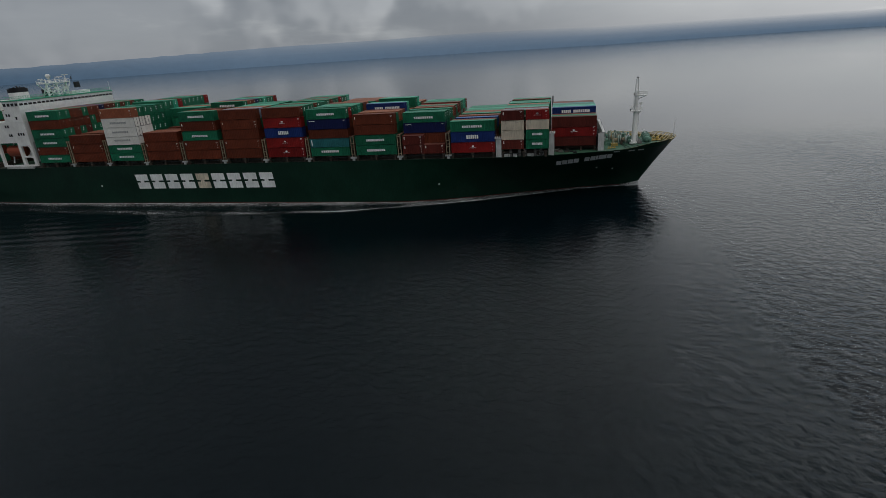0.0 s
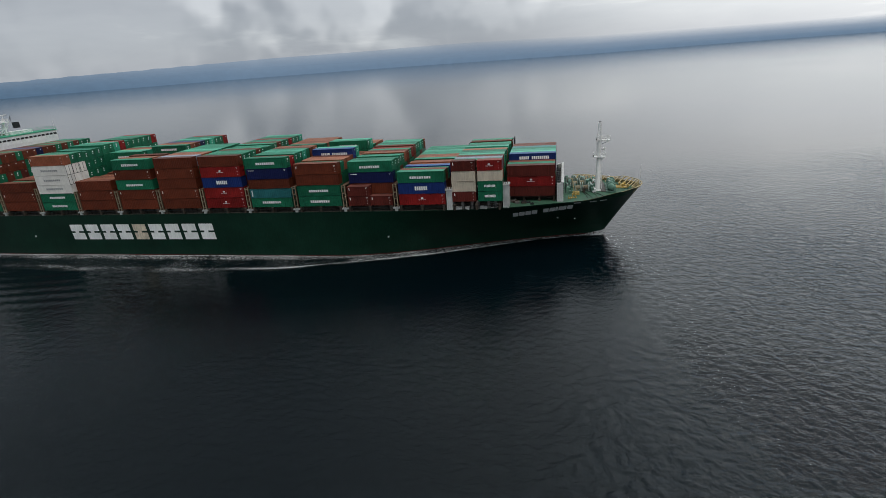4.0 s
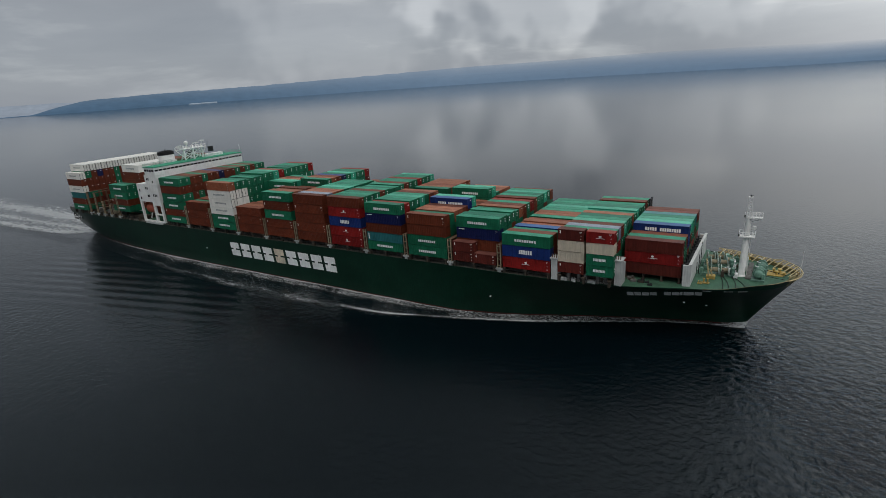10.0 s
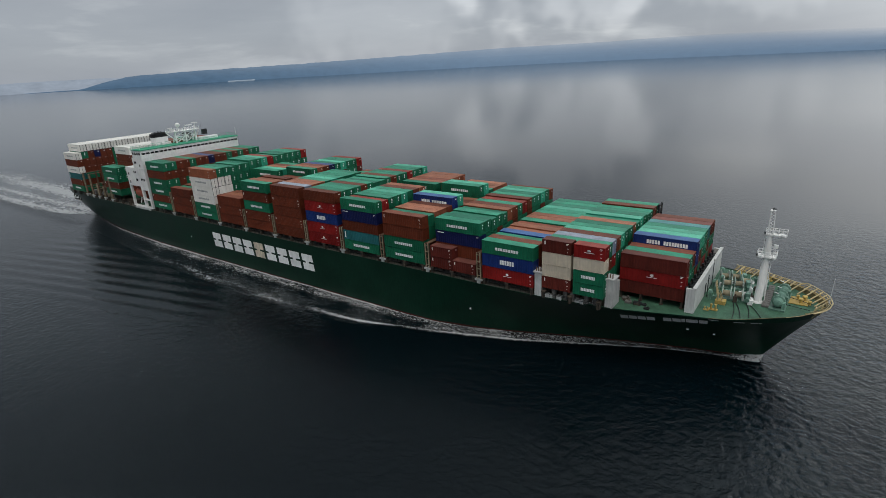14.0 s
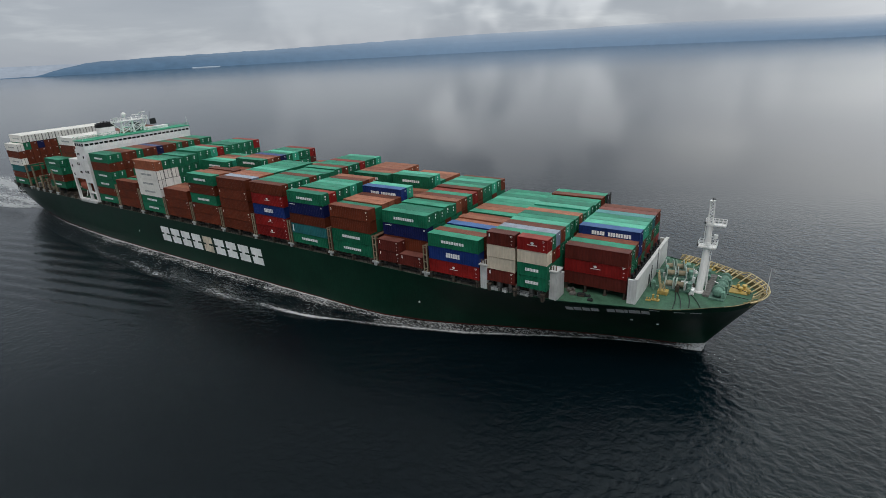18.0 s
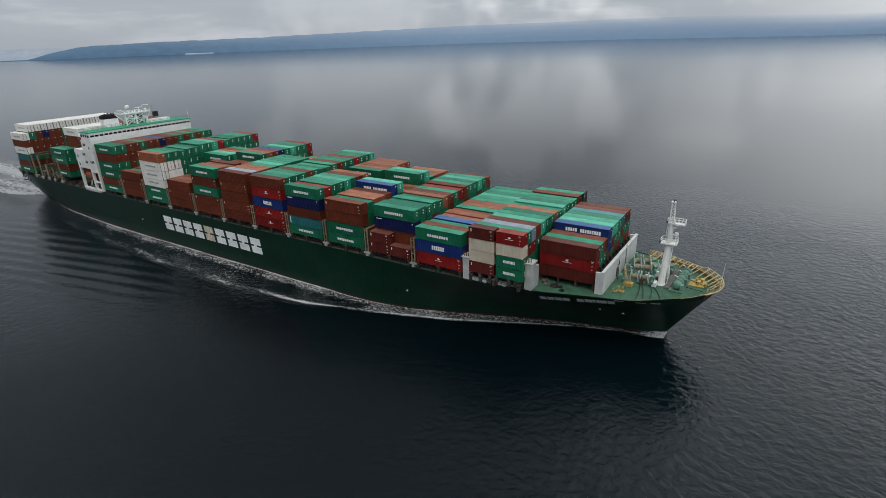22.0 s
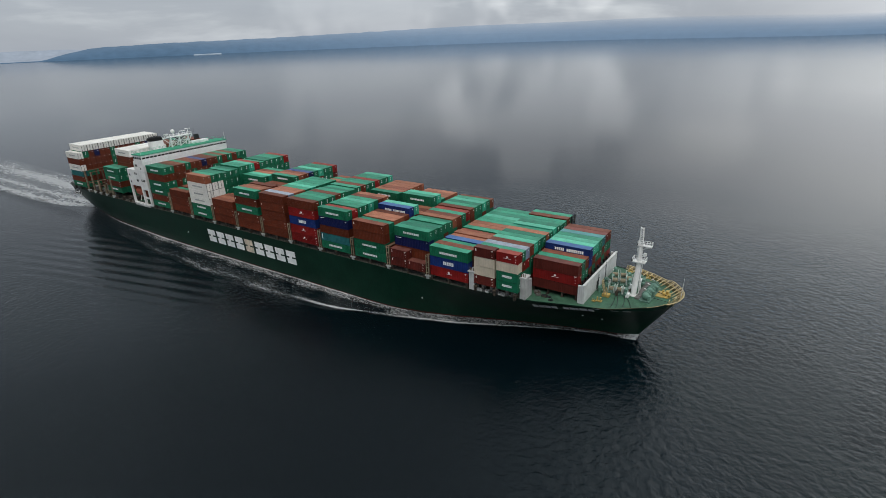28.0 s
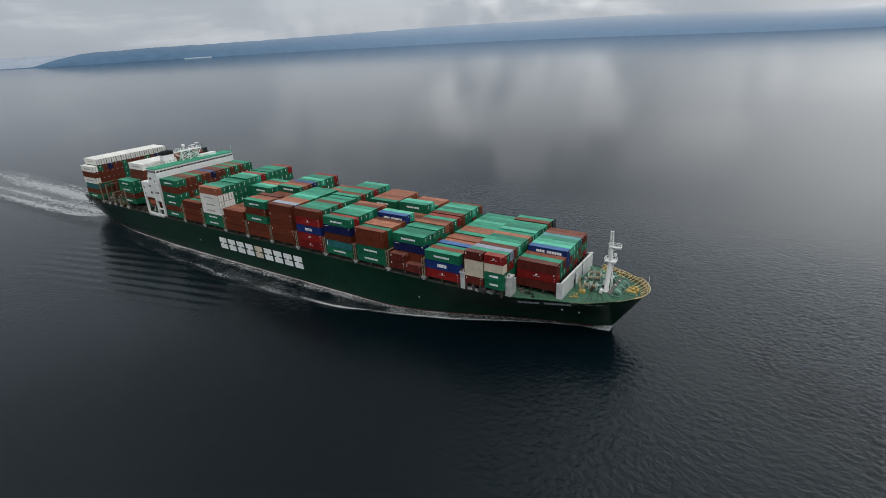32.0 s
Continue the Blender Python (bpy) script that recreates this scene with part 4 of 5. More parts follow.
def windlass(x, y):
    """The anchor windlass forward of the mast: domed drums in a row on one shaft."""
    root = new("anchor_windlass", Build().box(-1.3, 1.3, -4.6, 4.9, 0, 0.3).mesh("windlass_bed", WINCH))
    root.parent, root.matrix_basis = SHIP, pose(x, y, DECK_Z, 0, 0, -3)
    tagged(root, "large pale green anchor windlass with domed drums")
    for y0 in (-4.2, -1.0, 2.2):
        d = Build()
        prof = [(0.0, 0.35), (0.15, 0.7), (0.5, 0.85), (1.2, 0.88), (1.3, 1.15), (1.55, 1.15), (1.6, 0.6), (2.2, 0.6), (2.25, 0.95), (2.45, 0.95)]
        for (a, r), (c, q) in zip(prof, prof[1:]):
            d.bar((0, y0 + a, 1.25), (0, y0 + c, 1.25), r, 14, q)
        part("chain_wheel", d.mesh("chain_wheel", WINCH), root)
        s = Build()
        s.box(-0.8, 0.8, y0 + 2.55, y0 + 2.85, 0.3, 1.5)
        part("bearing_stand", s.mesh("bearing_stand", WINCH), root)
        part("brake_box", Build().box(0.65, 1.2, y0 + 0.2, y0 + 1.2, 0.3, 1.5).mesh("brake_box", WINCH), root)
        g = Build().bar((-0.2, y0 + 1.55, 2.7), (-0.9, y0 + 1.55, 2.9), 0.09, 6)
        part("brake_lever", g.mesh("brake_lever", SIGN), root)
    for yy in (-2.4, 1.6):
        ch = Build()
        for k in range(9):
            ch.bar((1.2 + k * 0.42, yy * (1 - k * 0.03), 0.75 - k * 0.06), (1.6 + k * 0.42, yy * (1 - k * 0.03), 0.7 - k * 0.06), 0.09 if k % 2 else 0.06, 6)
        part("anchor_chain", ch.mesh("anchor_chain", DARK), root)


def foredeck():
    windlass(55.6, 0.2)
    winch(48.2, -2.6, -86), winch(47.4, 3.0, -78, 2), winch(46.3, 6.6, -72, 2), winch(50.4, 5.4, -84, 1)
    for x, y, s in ((45.7, -9.2, 0.85), (44.6, -9.9, 0.5), (52.6, 10.4, 0.7), (47.5, 12.0, 0.7)):
        b = Build()
        b.box(x - 0.9 * s, x + 0.9 * s, y - 0.5 * s, y + 0.5 * s, DECK_Z, DECK_Z + 0.16)
        for dx in (-0.45 * s, 0.45 * s):
            b.bar((x + dx, y, DECK_Z + 0.1), (x + dx, y, DECK_Z + 1.2 * s), 0.2 * s, 10)
            b.bar((x + dx, y, DECK_Z + 1.2 * s), (x + dx, y, DECK_Z + 1.3 * s), 0.27 * s, 10)
        part("bollard", b.mesh("bollard", YELLOW), SHIP, "worn yellow twin bollard")
    plate = Build().box(56.9, 60.0, 0.4, 4.0, DECK_Z, DECK_Z + 0.14)
    pl = part("deck_plate", plate.mesh("deck_plate", YELLOW), SHIP, "yellow painted plate at the bow")
    for x, y, s in ((58.8, 1.4, 0.45), (59.3, 2.8, 0.5), (60.2, 1.0, 0.4), (58.2, 3.2, 0.35)):
        c = Build().bar((x, y, DECK_Z + 0.14), (x, y, DECK_Z + 0.14 + s * 1.5), s * 0.6, 10).bar((x, y, DECK_Z + 0.14 + s * 1.5), (x, y, DECK_Z + 0.3 + s * 1.5), s, 10, s * 0.8)
        part("roller_fairlead", c.mesh("roller_fairlead", YELLOW), pl)
    hat = Build().box(52.9, 54.1, -3.6, 7.4, DECK_Z, DECK_Z + 0.35)
    for k in range(11):
        hat.box(52.95, 54.05, -3.4 + k, -3.25 + k, DECK_Z + 0.35, DECK_Z + 0.4)
    part("walkway", hat.mesh("walkway", GREY), SHIP, "dark grey raised walkway behind the windlass")
    for x0, y0, x1, y1 in ((48.2, -3.8, 49.2, -11.3), (48.6, -3.8, 50.4, -10.6), (50.4, -3.6, 51.6, -9.6), (50.8, -3.6, 53.4, -8.8)):
        r = Build()
        for k in range(6):
            f, g = k / 6, (k + 1) / 6
            sag = 0.25 * math.sin(math.pi * f), 0.25 * math.sin(math.pi * g)
            r.bar((x0 + (x1 - x0) * f + sag[0], y0 + (y1 - y0) * f, DECK_Z + 0.06), (x0 + (x1 - x0) * g + sag[1], y0 + (y1 - y0) * g, DECK_Z + 0.06), 0.07, 5)
        part("mooring_rope", r.mesh("mooring_rope", DARK), SHIP)
    j = Build()
    j.bar((63.0, 0, 13.0), (63.2, 0, 18.4), 0.07, 6, 0.04)
    part("jackstaff", j.mesh("jackstaff", WHITE), SHIP)
    for x, y, h in ((44.2, -4.4, 1.5), (44.0, 9.0, 1.5), (44.6, 0.4, 1.9), (43.7, 2.0, 1.2), (44.8, 4.6, 1.4), (51.4, 8.0, 1.2)):
        v = Build()
        v.bar((x, y, DECK_Z), (x, y, DECK_Z + h), 0.26, 10).bar((x, y, DECK_Z + h), (x, y, DECK_Z + h + 0.4), 0.5, 12, 0.3)
        part("ventilator", v.mesh("ventilator", WINCH), SHIP)
    cr = Build()
    for dy in (-0.45, 0.45):
        cr.beam((46.0, -5.6 + dy, DECK_Z), (45.2, -5.6 + dy, 16.4), 0.18)
        cr.beam((46.9, -5.6 + dy, DECK_Z), (46.0, -5.6 + dy, 14.3), 0.14)
    for k in range(8):
        cr.beam((45.95 - 0.09 * k, -6.05, 12.5 + 0.5 * k), (45.95 - 0.09 * k, -5.15, 12.5 + 0.5 * k), 0.12)
    da = part("boat_davit", cr.mesh("boat_davit", CREAM), SHIP, "cream ladder-like davit frame")
    bs = Build().box(45.4, 47.2, -6.3, -4.9, DECK_Z, DECK_Z + 0.7)
    part("davit_base", bs.mesh("davit_base", YELLOW), da, "worn yellow base")
    po = Build().bar((43.5, -3.6, DECK_Z), (43.5, -3.6, 16.6), 0.09, 6).beam((43.5, -4.4, 15.6), (43.5, -2.8, 15.6), 0.1)
    part("signal_post", po.mesh("signal_post", DARK), SHIP)
    # loose gear between the winches
    rr = random.Random(5)
    for k in range(26):
        x, y = rr.uniform(44.2, 51.6), rr.uniform(-3.8, 8.5)
        w, d, h = rr.uniform(0.25, 0.6), rr.uniform(0.25, 0.6), rr.uniform(0.4, 1.3)
        g = Build().box(x - w, x + w, y - d, y + d, DECK_Z, DECK_Z + h).bar((x, y, DECK_Z + h), (x, y, DECK_Z + h + 0.4), 0.12, 6)
        part("control_stand", g.mesh("control_stand", (WINCH, SIGN, PALE, FOOT, WINCH)[k % 5]), SHIP)


def bridge_house():
    house = part("deckhouse", Build().box(-155.8, -141.6, -14.5, 14.5, 20.6, 27.5).box(-155.8, -141.6, -8.0, 8.0, DECK_Z, 20.6).box(-149.5, -141.6, -14.5, 14.5, 27.5, 31.2).mesh("deckhouse", WHITE), SHIP, "white accommodation block")
    # the side towers with their tall openings for the lifeboats
    for s in (-1, 1):
        y0, y1 = sorted((s * 14.5, s * 19.9))
        leg = sorted((s * 19.1, s * 19.9))
        for nm, x0, x1, z0, z1 in (("side_tower", -155.8, -141.6, 20.6, 27.5), ("wing_support", -149.0, -141.6, 27.5, 31.2), ("tower_leg", -155.8, -155.0, 13.1, 20.6), ("tower_leg", -147.2, -146.2, 13.1, 20.6),
                                   ("tower_leg", -142.5, -141.6, 13.1, 20.6), ("tower_panel", -146.2, -142.5, 19.4, 20.6), ("tower_beam", -146.2, -142.5, 15.6, 16.0), ("tower_sill", -155.8, -141.6, 12.6, 13.1)):
            q0, q1 = leg if nm in ("tower_leg", "tower_panel", "tower_beam", "tower_sill") else (y0, y1)
            part(nm, Build().box(x0, x1, q0, q1, z0, z1).mesh(nm, WHITE), house)
        lb = Build()
        yb = s * 17.6
        lb.bar((-153.2, yb, 17.6), (-147.6, yb, 17.6), 1.9, 12, 1.9).bar((-154.2, yb, 17.6), (-153.2, yb, 17.6), 0.8, 12, 1.9).bar((-147.6, yb, 17.6), (-146.8, yb, 17.6), 1.9, 12, 0.8)
        part("lifeboat", lb.mesh("lifeboat", ORANGE), house, "orange enclosed lifeboat")
        dv = Build()
        for x in (-152.6, -148.4):
            dv.beam((x, s * 18.6, 13.6), (x, s * 16.6, 20.2), 0.3)
        part("davit", dv.mesh("davit", WHITE), house)
        gang = Build()
        gang.box(-154.5, -143.0, s * 20.0 - 0.25, s * 20.0 + 0.25, 11.9, 12.5)
        part("gangway", gang.mesh("gangway", SIGNG), house)
        for x, z in ((-154.2, 25.0), (-154.2, 22.0), (-149.6, 26.0), (-148.6, 26.0), (-144.0, 28.6), (-149.0, 23.1), (-148.2, 23.1), (-145.2, 23.4), (-144.2, 23.4), (-143.2, 23.4), (-147.6, 29.6), (-146.6, 29.6)):
            w = Build()
            w.box(x - 0.3, x + 0.3, s * 19.93 - 0.03, s * 19.93 + 0.03, z - 0.45, z + 0.45)
            part("window", w.mesh("window", GLASS), house)
    br = Build()
    br.box(-148.0, -141.5, -19.9, 19.9, 31.2, 34.0)
    brg = part("bridge", br.mesh("bridge", WHITE), SHIP, "full-width white bridge with a row of windows")
    br2 = Build()
    br2.box(-148.3, -141.2, -20.1, 20.1, 34.0, 34.25)
    part("bridge_roof", br2.mesh("bridge_roof", ROOFG), brg, "green bridge roof")
    for k in range(24):
        y = -18.9 + k * 1.645
        w = Build()
        w.box(-141.5, -141.44, y - 0.62, y + 0.62, 32.55, 33.2)
        part("window", w.mesh("window", GLASS), brg)
    for x in (-147.2, -145.6, -144.0, -142.4):
        w = Build()
        w.box(x - 0.55, x + 0.55, -19.96, -19.9, 32.45, 33.35)
        part("window", w.mesh("window", GLASS), brg)
    rl = Build()
    for zz in (34.75, 35.25):
        for x in (-148.1, -141.4):
            rl.bar((x, -19.9, zz), (x, 19.9, zz), 0.035, 5)
        for y in (-19.9, 19.9):
            rl.bar((-148.1, y, zz), (-141.4, y, zz), 0.035, 5)
    for k in range(25):
        for x in (-148.1, -141.4):
            rl.bar((x, -19.9 + k * 1.658, 34.25), (x, -19.9 + k * 1.658, 35.25), 0.035, 5)
    part("roof_rail", rl.mesh("roof_rail", ROOFG), brg, "green roof railing")
    for y, z in ((19.6, 37.6), (-19.6, 35.6)):
        part("whip_aerial", Build().bar((-141.8, y, 34.25), (-141.8, y, z), 0.05, 6).mesh("whip_aerial", WHITE), brg)
    # low white houses on the roof
    rf = Build()
    rf.box(-148.0, -145.2, 5.4, 13.6, 34.25, 35.3)
    part("roof_house", rf.mesh("roof_house", WHITE), brg)
    radar_mast()
    # the funnel: an oval casing on a square one, with a black cap and its pipes
    fx, fy = -159.4, -3.2

    def oval(bd, z0, z1, rx, ry, n=20):
        ring = [(fx + rx * math.copysign(abs(math.cos(a)) ** 0.6, math.cos(a)), fy + ry * math.copysign(abs(math.sin(a)) ** 0.6, math.sin(a))) for a in [2 * math.pi * k / n for k in range(n)]]
        for k in range(n):
            p, q = ring[k], ring[(k + 1) % n]
            bd.quad((*p, z0), (*q, z0), (*q, z1), (*p, z1))
        bd.quad(*[(*p, z1) for p in ring])
        return bd

    fn = Build().box(fx - 1.9, fx + 1.9, fy - 2.6, fy + 2.6, 13.0, 33.6)
    f = part("funnel", oval(fn, 33.6, 36.2, 2.0, 3.1).mesh("funnel", WHITE), SHIP, "white funnel with a black top")
    part("funnel_top", oval(oval(Build(), 36.2, 37.5, 2.05, 3.15), 37.5, 37.8, 1.5, 2.5).mesh("funnel_top", FUNNEL), f, "black funnel top")
    for y in (-1.2, 0.0, 1.2):
        u = Build()
        u.bar((fx + 0.2, fy + y, 37.7), (fx - 0.1, fy + y, 38.0 if y else 38.3), 0.26, 10)
        part("exhaust_pipe", u.mesh("exhaust_pipe", DARK), f)
    f2 = Build()
    f2.box(-160.0, -158.0, 6.6, 9.4, 33.0, 36.4)
    part("ventilation_trunk", f2.mesh("ventilation_trunk", FUNNEL), SHIP, "dark ventilation trunk")


def radar_mast():
    """A wide portal of white posts and braces over the bridge, with a railed platform, scanners and a radome."""
    m = Build()
    x = -146.0
    for y in (-3.4, 0.6, 4.6):
        m.beam((x, y, 34.2), (x, y, 38.6), 0.5), m.beam((x - 2.6, y, 34.2), (x, y, 38.2), 0.36), m.beam((x - 1.4, y, 36.2), (x, y, 36.2), 0.28)
        m.beam((x, y, 38.6), (x, y, 40.0), 0.26)
    for y0, y1 in ((-3.4, 0.6), (0.6, 4.6)):
        m.beam((x, y0, 34.4), (x, y1, 36.6), 0.24).beam((x, y1, 34.4), (x, y0, 36.6), 0.24).beam((x, y0, 36.6), (x, y1, 38.5), 0.22).beam((x, y1, 36.6), (x, y0, 38.5), 0.22)
        m.beam((x - 2.6, y0, 34.6), (x - 1.4, y1, 36.4), 0.22)
    m.box(x - 1.3, x + 0.8, -4.2, 5.2, 38.5, 38.75)
    m.beam((x, -7.0, 38.6), (x, 6.6, 38.6), 0.36).beam((x, -7.0, 38.6), (x, -3.4, 35.2), 0.26).beam((x, 6.6, 38.6), (x, 4.6, 35.6), 0.26).beam((x, -3.4, 36.6), (x, 4.6, 36.6), 0.24)
    mast = part("radar_mast", m.mesh("radar_mast", WHITE), SHIP, "white lattice radar mast over the bridge")
    ra = Build()
    for k in range(13):
        yy = -7.0 + k * 1.13
        ra.bar((x, yy, 38.6), (x, yy, 39.6), 0.08, 5)
    ra.bar((x, -7.0, 39.6), (x, 6.6, 39.6), 0.09, 5).bar((x, -7.0, 39.1), (x, 6.6, 39.1), 0.08, 5)
    part("railing", ra.mesh("railing", WHITE), mast)
    d = Build()
    for j in range(6):
        a0, a1 = math.pi * (j / 6 - 0.5), math.pi * ((j + 1) / 6 - 0.5)
        for k in range(12):
            q = []
            for aa, kk in ((a0, k), (a0, k + 1), (a1, k + 1), (a1, k)):
                t = 2 * math.pi * kk / 12
                q.append((x + 0.85 * math.cos(aa) * math.cos(t), -1.9 + 0.85 * math.cos(aa) * math.sin(t), 40.9 + 0.85 * math.sin(aa)))
            d.quad(*q)
    d.bar((x, -1.9, 38.6), (x, -1.9, 40.2), 0.25, 8)
    part("radome", d.mesh("radome", WHITE), mast, "round white radome")
    for y, z, w in ((2.4, 40.3, 2.8), (5.0, 40.9, 2.4), (-5.2, 39.9, 1.8)):
        r = Build()
        r.bar((x, y, 38.6), (x, y, z), 0.1, 6).box(x - 0.25, x + 0.25, y - w / 2, y + w / 2, z, z + 0.28)
        part("radar_scanner", r.mesh("radar_scanner", WHITE), mast)
    b = Build().box(-144.6, -143.8, 6.4, 8.4, 36.4, 38.4)
    part("signal_board", b.mesh("signal_board", DARK), mast)
    fl = Build().bar((x, 7.4, 38.6), (x, 7.9, 41.0), 0.05, 6).quad((x, 7.5, 39.4), (x - 0.9, 7.9, 39.3), (x - 0.8, 8.2, 40.4), (x, 7.8, 40.5)).quad((x, 7.8, 40.52), (x - 0.8, 8.2, 40.42), (x - 0.9, 7.92, 39.32), (x, 7.52, 39.42))
    part("flag", fl.mesh("flag", DARK), mast, "dark flag on its staff")


def stern_fittings():
    b = Build()
    b.box(-222.1, -212.5, -17.4, 17.4, DECK_Z, 13.3)
    part("poop_deck", b.mesh("poop_deck", GREY), SHIP)
    for x0, x1, z0, z1 in ((-220.6, -216.0, 7.6, 11.2), (-215.2, -212.4, 8.2, 10.8)):
        o = Build()
        y = -hull_half((x0 + x1) / 2, 10) - 0.02
        # no hole is cut; a dark box stands for the shade inside
        o.box(x0, x1, y - 0.03, y + 0.6, z0, z1)
        op = part("mooring_port", o.mesh("mooring_port", DARK), SHIP, "dark mooring opening in the stern plating")
        fr = Build()
        for zz in (z0, z1):
            fr.beam((x0, y - 0.05, zz), (x1, y - 0.05, zz), 0.14)
        for xx in (x0, x1):
            fr.beam((xx, y - 0.05, z0), (xx, y - 0.05, z1), 0.14)
        fr.box(x0 + 0.6, x1 - 1.2, y - 0.06, y, z0 + 0.8, z0 + 1.5).box(x0 + 1.0, x0 + 1.9, y - 0.06, y, z0 + 1.7, z0 + 2.3)
        part("port_frame", fr.mesh("port_frame", SIGN), op)
    for x in (-176.5, -181.0, -185.5, -194.5):
        for y in (-17.2, -12.0):
            s = Build()
            s.box(x - 1.2, x + 1.2, y - 1.0, y + 1.0, DECK_Z, 14.6)
            part("deck_house", s.mesh("deck_house", ROPE if x == -181.0 else GREY), SHIP)
    r = Build()
    for zz in (13.8, 14.3):
        r.bar((-222, -17.3, zz), (-222, 17.3, zz), 0.04, 5).bar((-222, -17.3, zz), (-213, -18.4, zz), 0.04, 5)
    for k in range(14):
        r.bar((-222, -17.3 + k * 2.66, 13.3), (-222, -17.3 + k * 2.66, 14.3), 0.04, 5)
    part("stern_rail", r.mesh("stern_rail", SIGNG), SHIP)


hull(), bulwark(), hull_marks(), deck_fittings(), forward_pillars(), corner_frames(), edge_gear(), breakwater(), foremast(), foredeck(), bridge_house(), stern_fittings()

# ---- the cargo ----
ROW = 2.464                       # from row to row across the ship
LONG, SHORT, WIDE, TALL, LOW = 12.19, 6.06, 2.37, 2.896, 2.591
CACHE = {}


def shell_mesh(length, height, colour):
    """A corrugated steel box, its origin at the aft starboard bottom corner."""
    key = (length, height, colour)
    if key in CACHE:
        return CACHE[key]
    b = Build()
    L, W2, H = length, WIDE, height
    post, rail, deep = 0.16, 0.14, 0.045
    for x in (0, L - post):
        for y in (0, W2 - post):
            b.box(x, x + post, y, y + post, 0.05, H - 0.02)
    for y in (0, W2 - 0.1):
        b.box(post, L - post, y, y + 0.1, 0.09, rail + 0.02), b.box(post, L - post, y, y + 0.1, H - 0.12, H - 0.02)
    for x in (0, L - 0.1):
        b.box(x, x + 0.1, post, W2 - post, 0.09, rail + 0.02), b.box(x, x + 0.1, post, W2 - post, H - 0.14, H - 0.02)
    for x in (0, L - 0.2):
        for y in (-0.008, W2 - 0.162):
            for z in (0, H - 0.12):
                b.box(x - 0.008, x + 0.208, y, y + 0.17, z, z + 0.12)
    # corrugated sides: panels in and out
    n = round((L - 2 * post) / 0.56)
    st = (L - 2 * post) / n
    for side in (0, 1):
        yo, yi = (0.02, 0.02 + deep) if side == 0 else (W2 - 0.02, W2 - 0.02 - deep)
        z0, z1 = rail + 0.02, H - 0.12
        for k in range(n):
            xs = [post + st * k, post + st * (k + 0.36), post + st * (k + 0.5), post + st * (k + 0.86), post + st * (k + 1)]
            ys = [yo, yo, yi, yi, yo]
            for i in range(4):
                q = ((xs[i], ys[i], z0), (xs[i + 1], ys[i + 1], z0), (xs[i + 1], ys[i + 1], z1), (xs[i], ys[i], z1))
                b.quad(*(q if side == 0 else q[::-1]))
    # roof ribs across
    n = round((L - 0.2) / 0.7)
    st = (L - 0.2) / n
    for k in range(n):
        xs = [0.1 + st * k, 0.1 + st * (k + 0.4), 0.1 + st * (k + 0.5), 0.1 + st * (k + 0.9), 0.1 + st * (k + 1)]
        zs = [H - 0.03, H - 0.03, H - 0.055, H - 0.055, H - 0.03]
        for i in range(4):
            b.quad((xs[i], 0.1, zs[i]), (xs[i + 1], 0.1, zs[i + 1]), (xs[i + 1], W2 - 0.1, zs[i + 1]), (xs[i], W2 - 0.1, zs[i]))
    b.quad((0.05, post, rail), (0.05, post, H - 0.14), (0.05, W2 - post, H - 0.14), (0.05, W2 - post, rail))
    b.quad((L - 0.06, post, rail), (L - 0.06, W2 - post, rail), (L - 0.06, W2 - post, H - 0.14), (L - 0.06, post, H - 0.14))
    b.quad((0.02, 0.02, 0.1), (0.02, W2 - 0.02, 0.1), (L - 0.02, W2 - 0.02, 0.1), (L - 0.02, 0.02, 0.1))
    CACHE[key] = b.mesh("container_shell", BOX[colour])
    return CACHE[key]


def door_mesh(height, colour):
    key = ("door", height, colour)
    if key not in CACHE:
        b = Build()
        w = WIDE / 2 - 0.17
        b.box(0, 0.045, 0, w, 0.18, height - 0.16)
        for z in (0.5, height * 0.38, height * 0.62, height - 0.5):
            b.box(0.045, 0.065, 0.05, w - 0.05, z - 0.05, z + 0.05)
        for y in (0.28, w - 0.28):
            b.bar((0.085, y, 0.1), (0.085, y, height - 0.08), 0.028, 6)
        CACHE[key] = b.mesh("container_door", BOX[colour])
    return CACHE[key]


def bars_mesh(key, rects, mat, plane):
    """Plain raised bars for writing and for dark gaps: rectangles (u0, u1, z0, z1) on the end ('x') or the side ('y').
    """
    if key not in CACHE:
        b = Build()
        for u0, u1, z0, z1 in rects:
            if plane == "x":
                b.box(0, 0.012, u0, u1, z0, z1)
            else:
                b.box(u0, u1, -0.03, 0.0, z0, z1)
        CACHE[key] = b.mesh("lettering", mat)
    return CACHE[key]


def word_rects(n, x0, width, z0, h):
    p = width / n
    out = []
    for k in range(n):
        out.append((x0 + k * p, x0 + k * p + p * 0.78, z0, z0 + h))
    return out


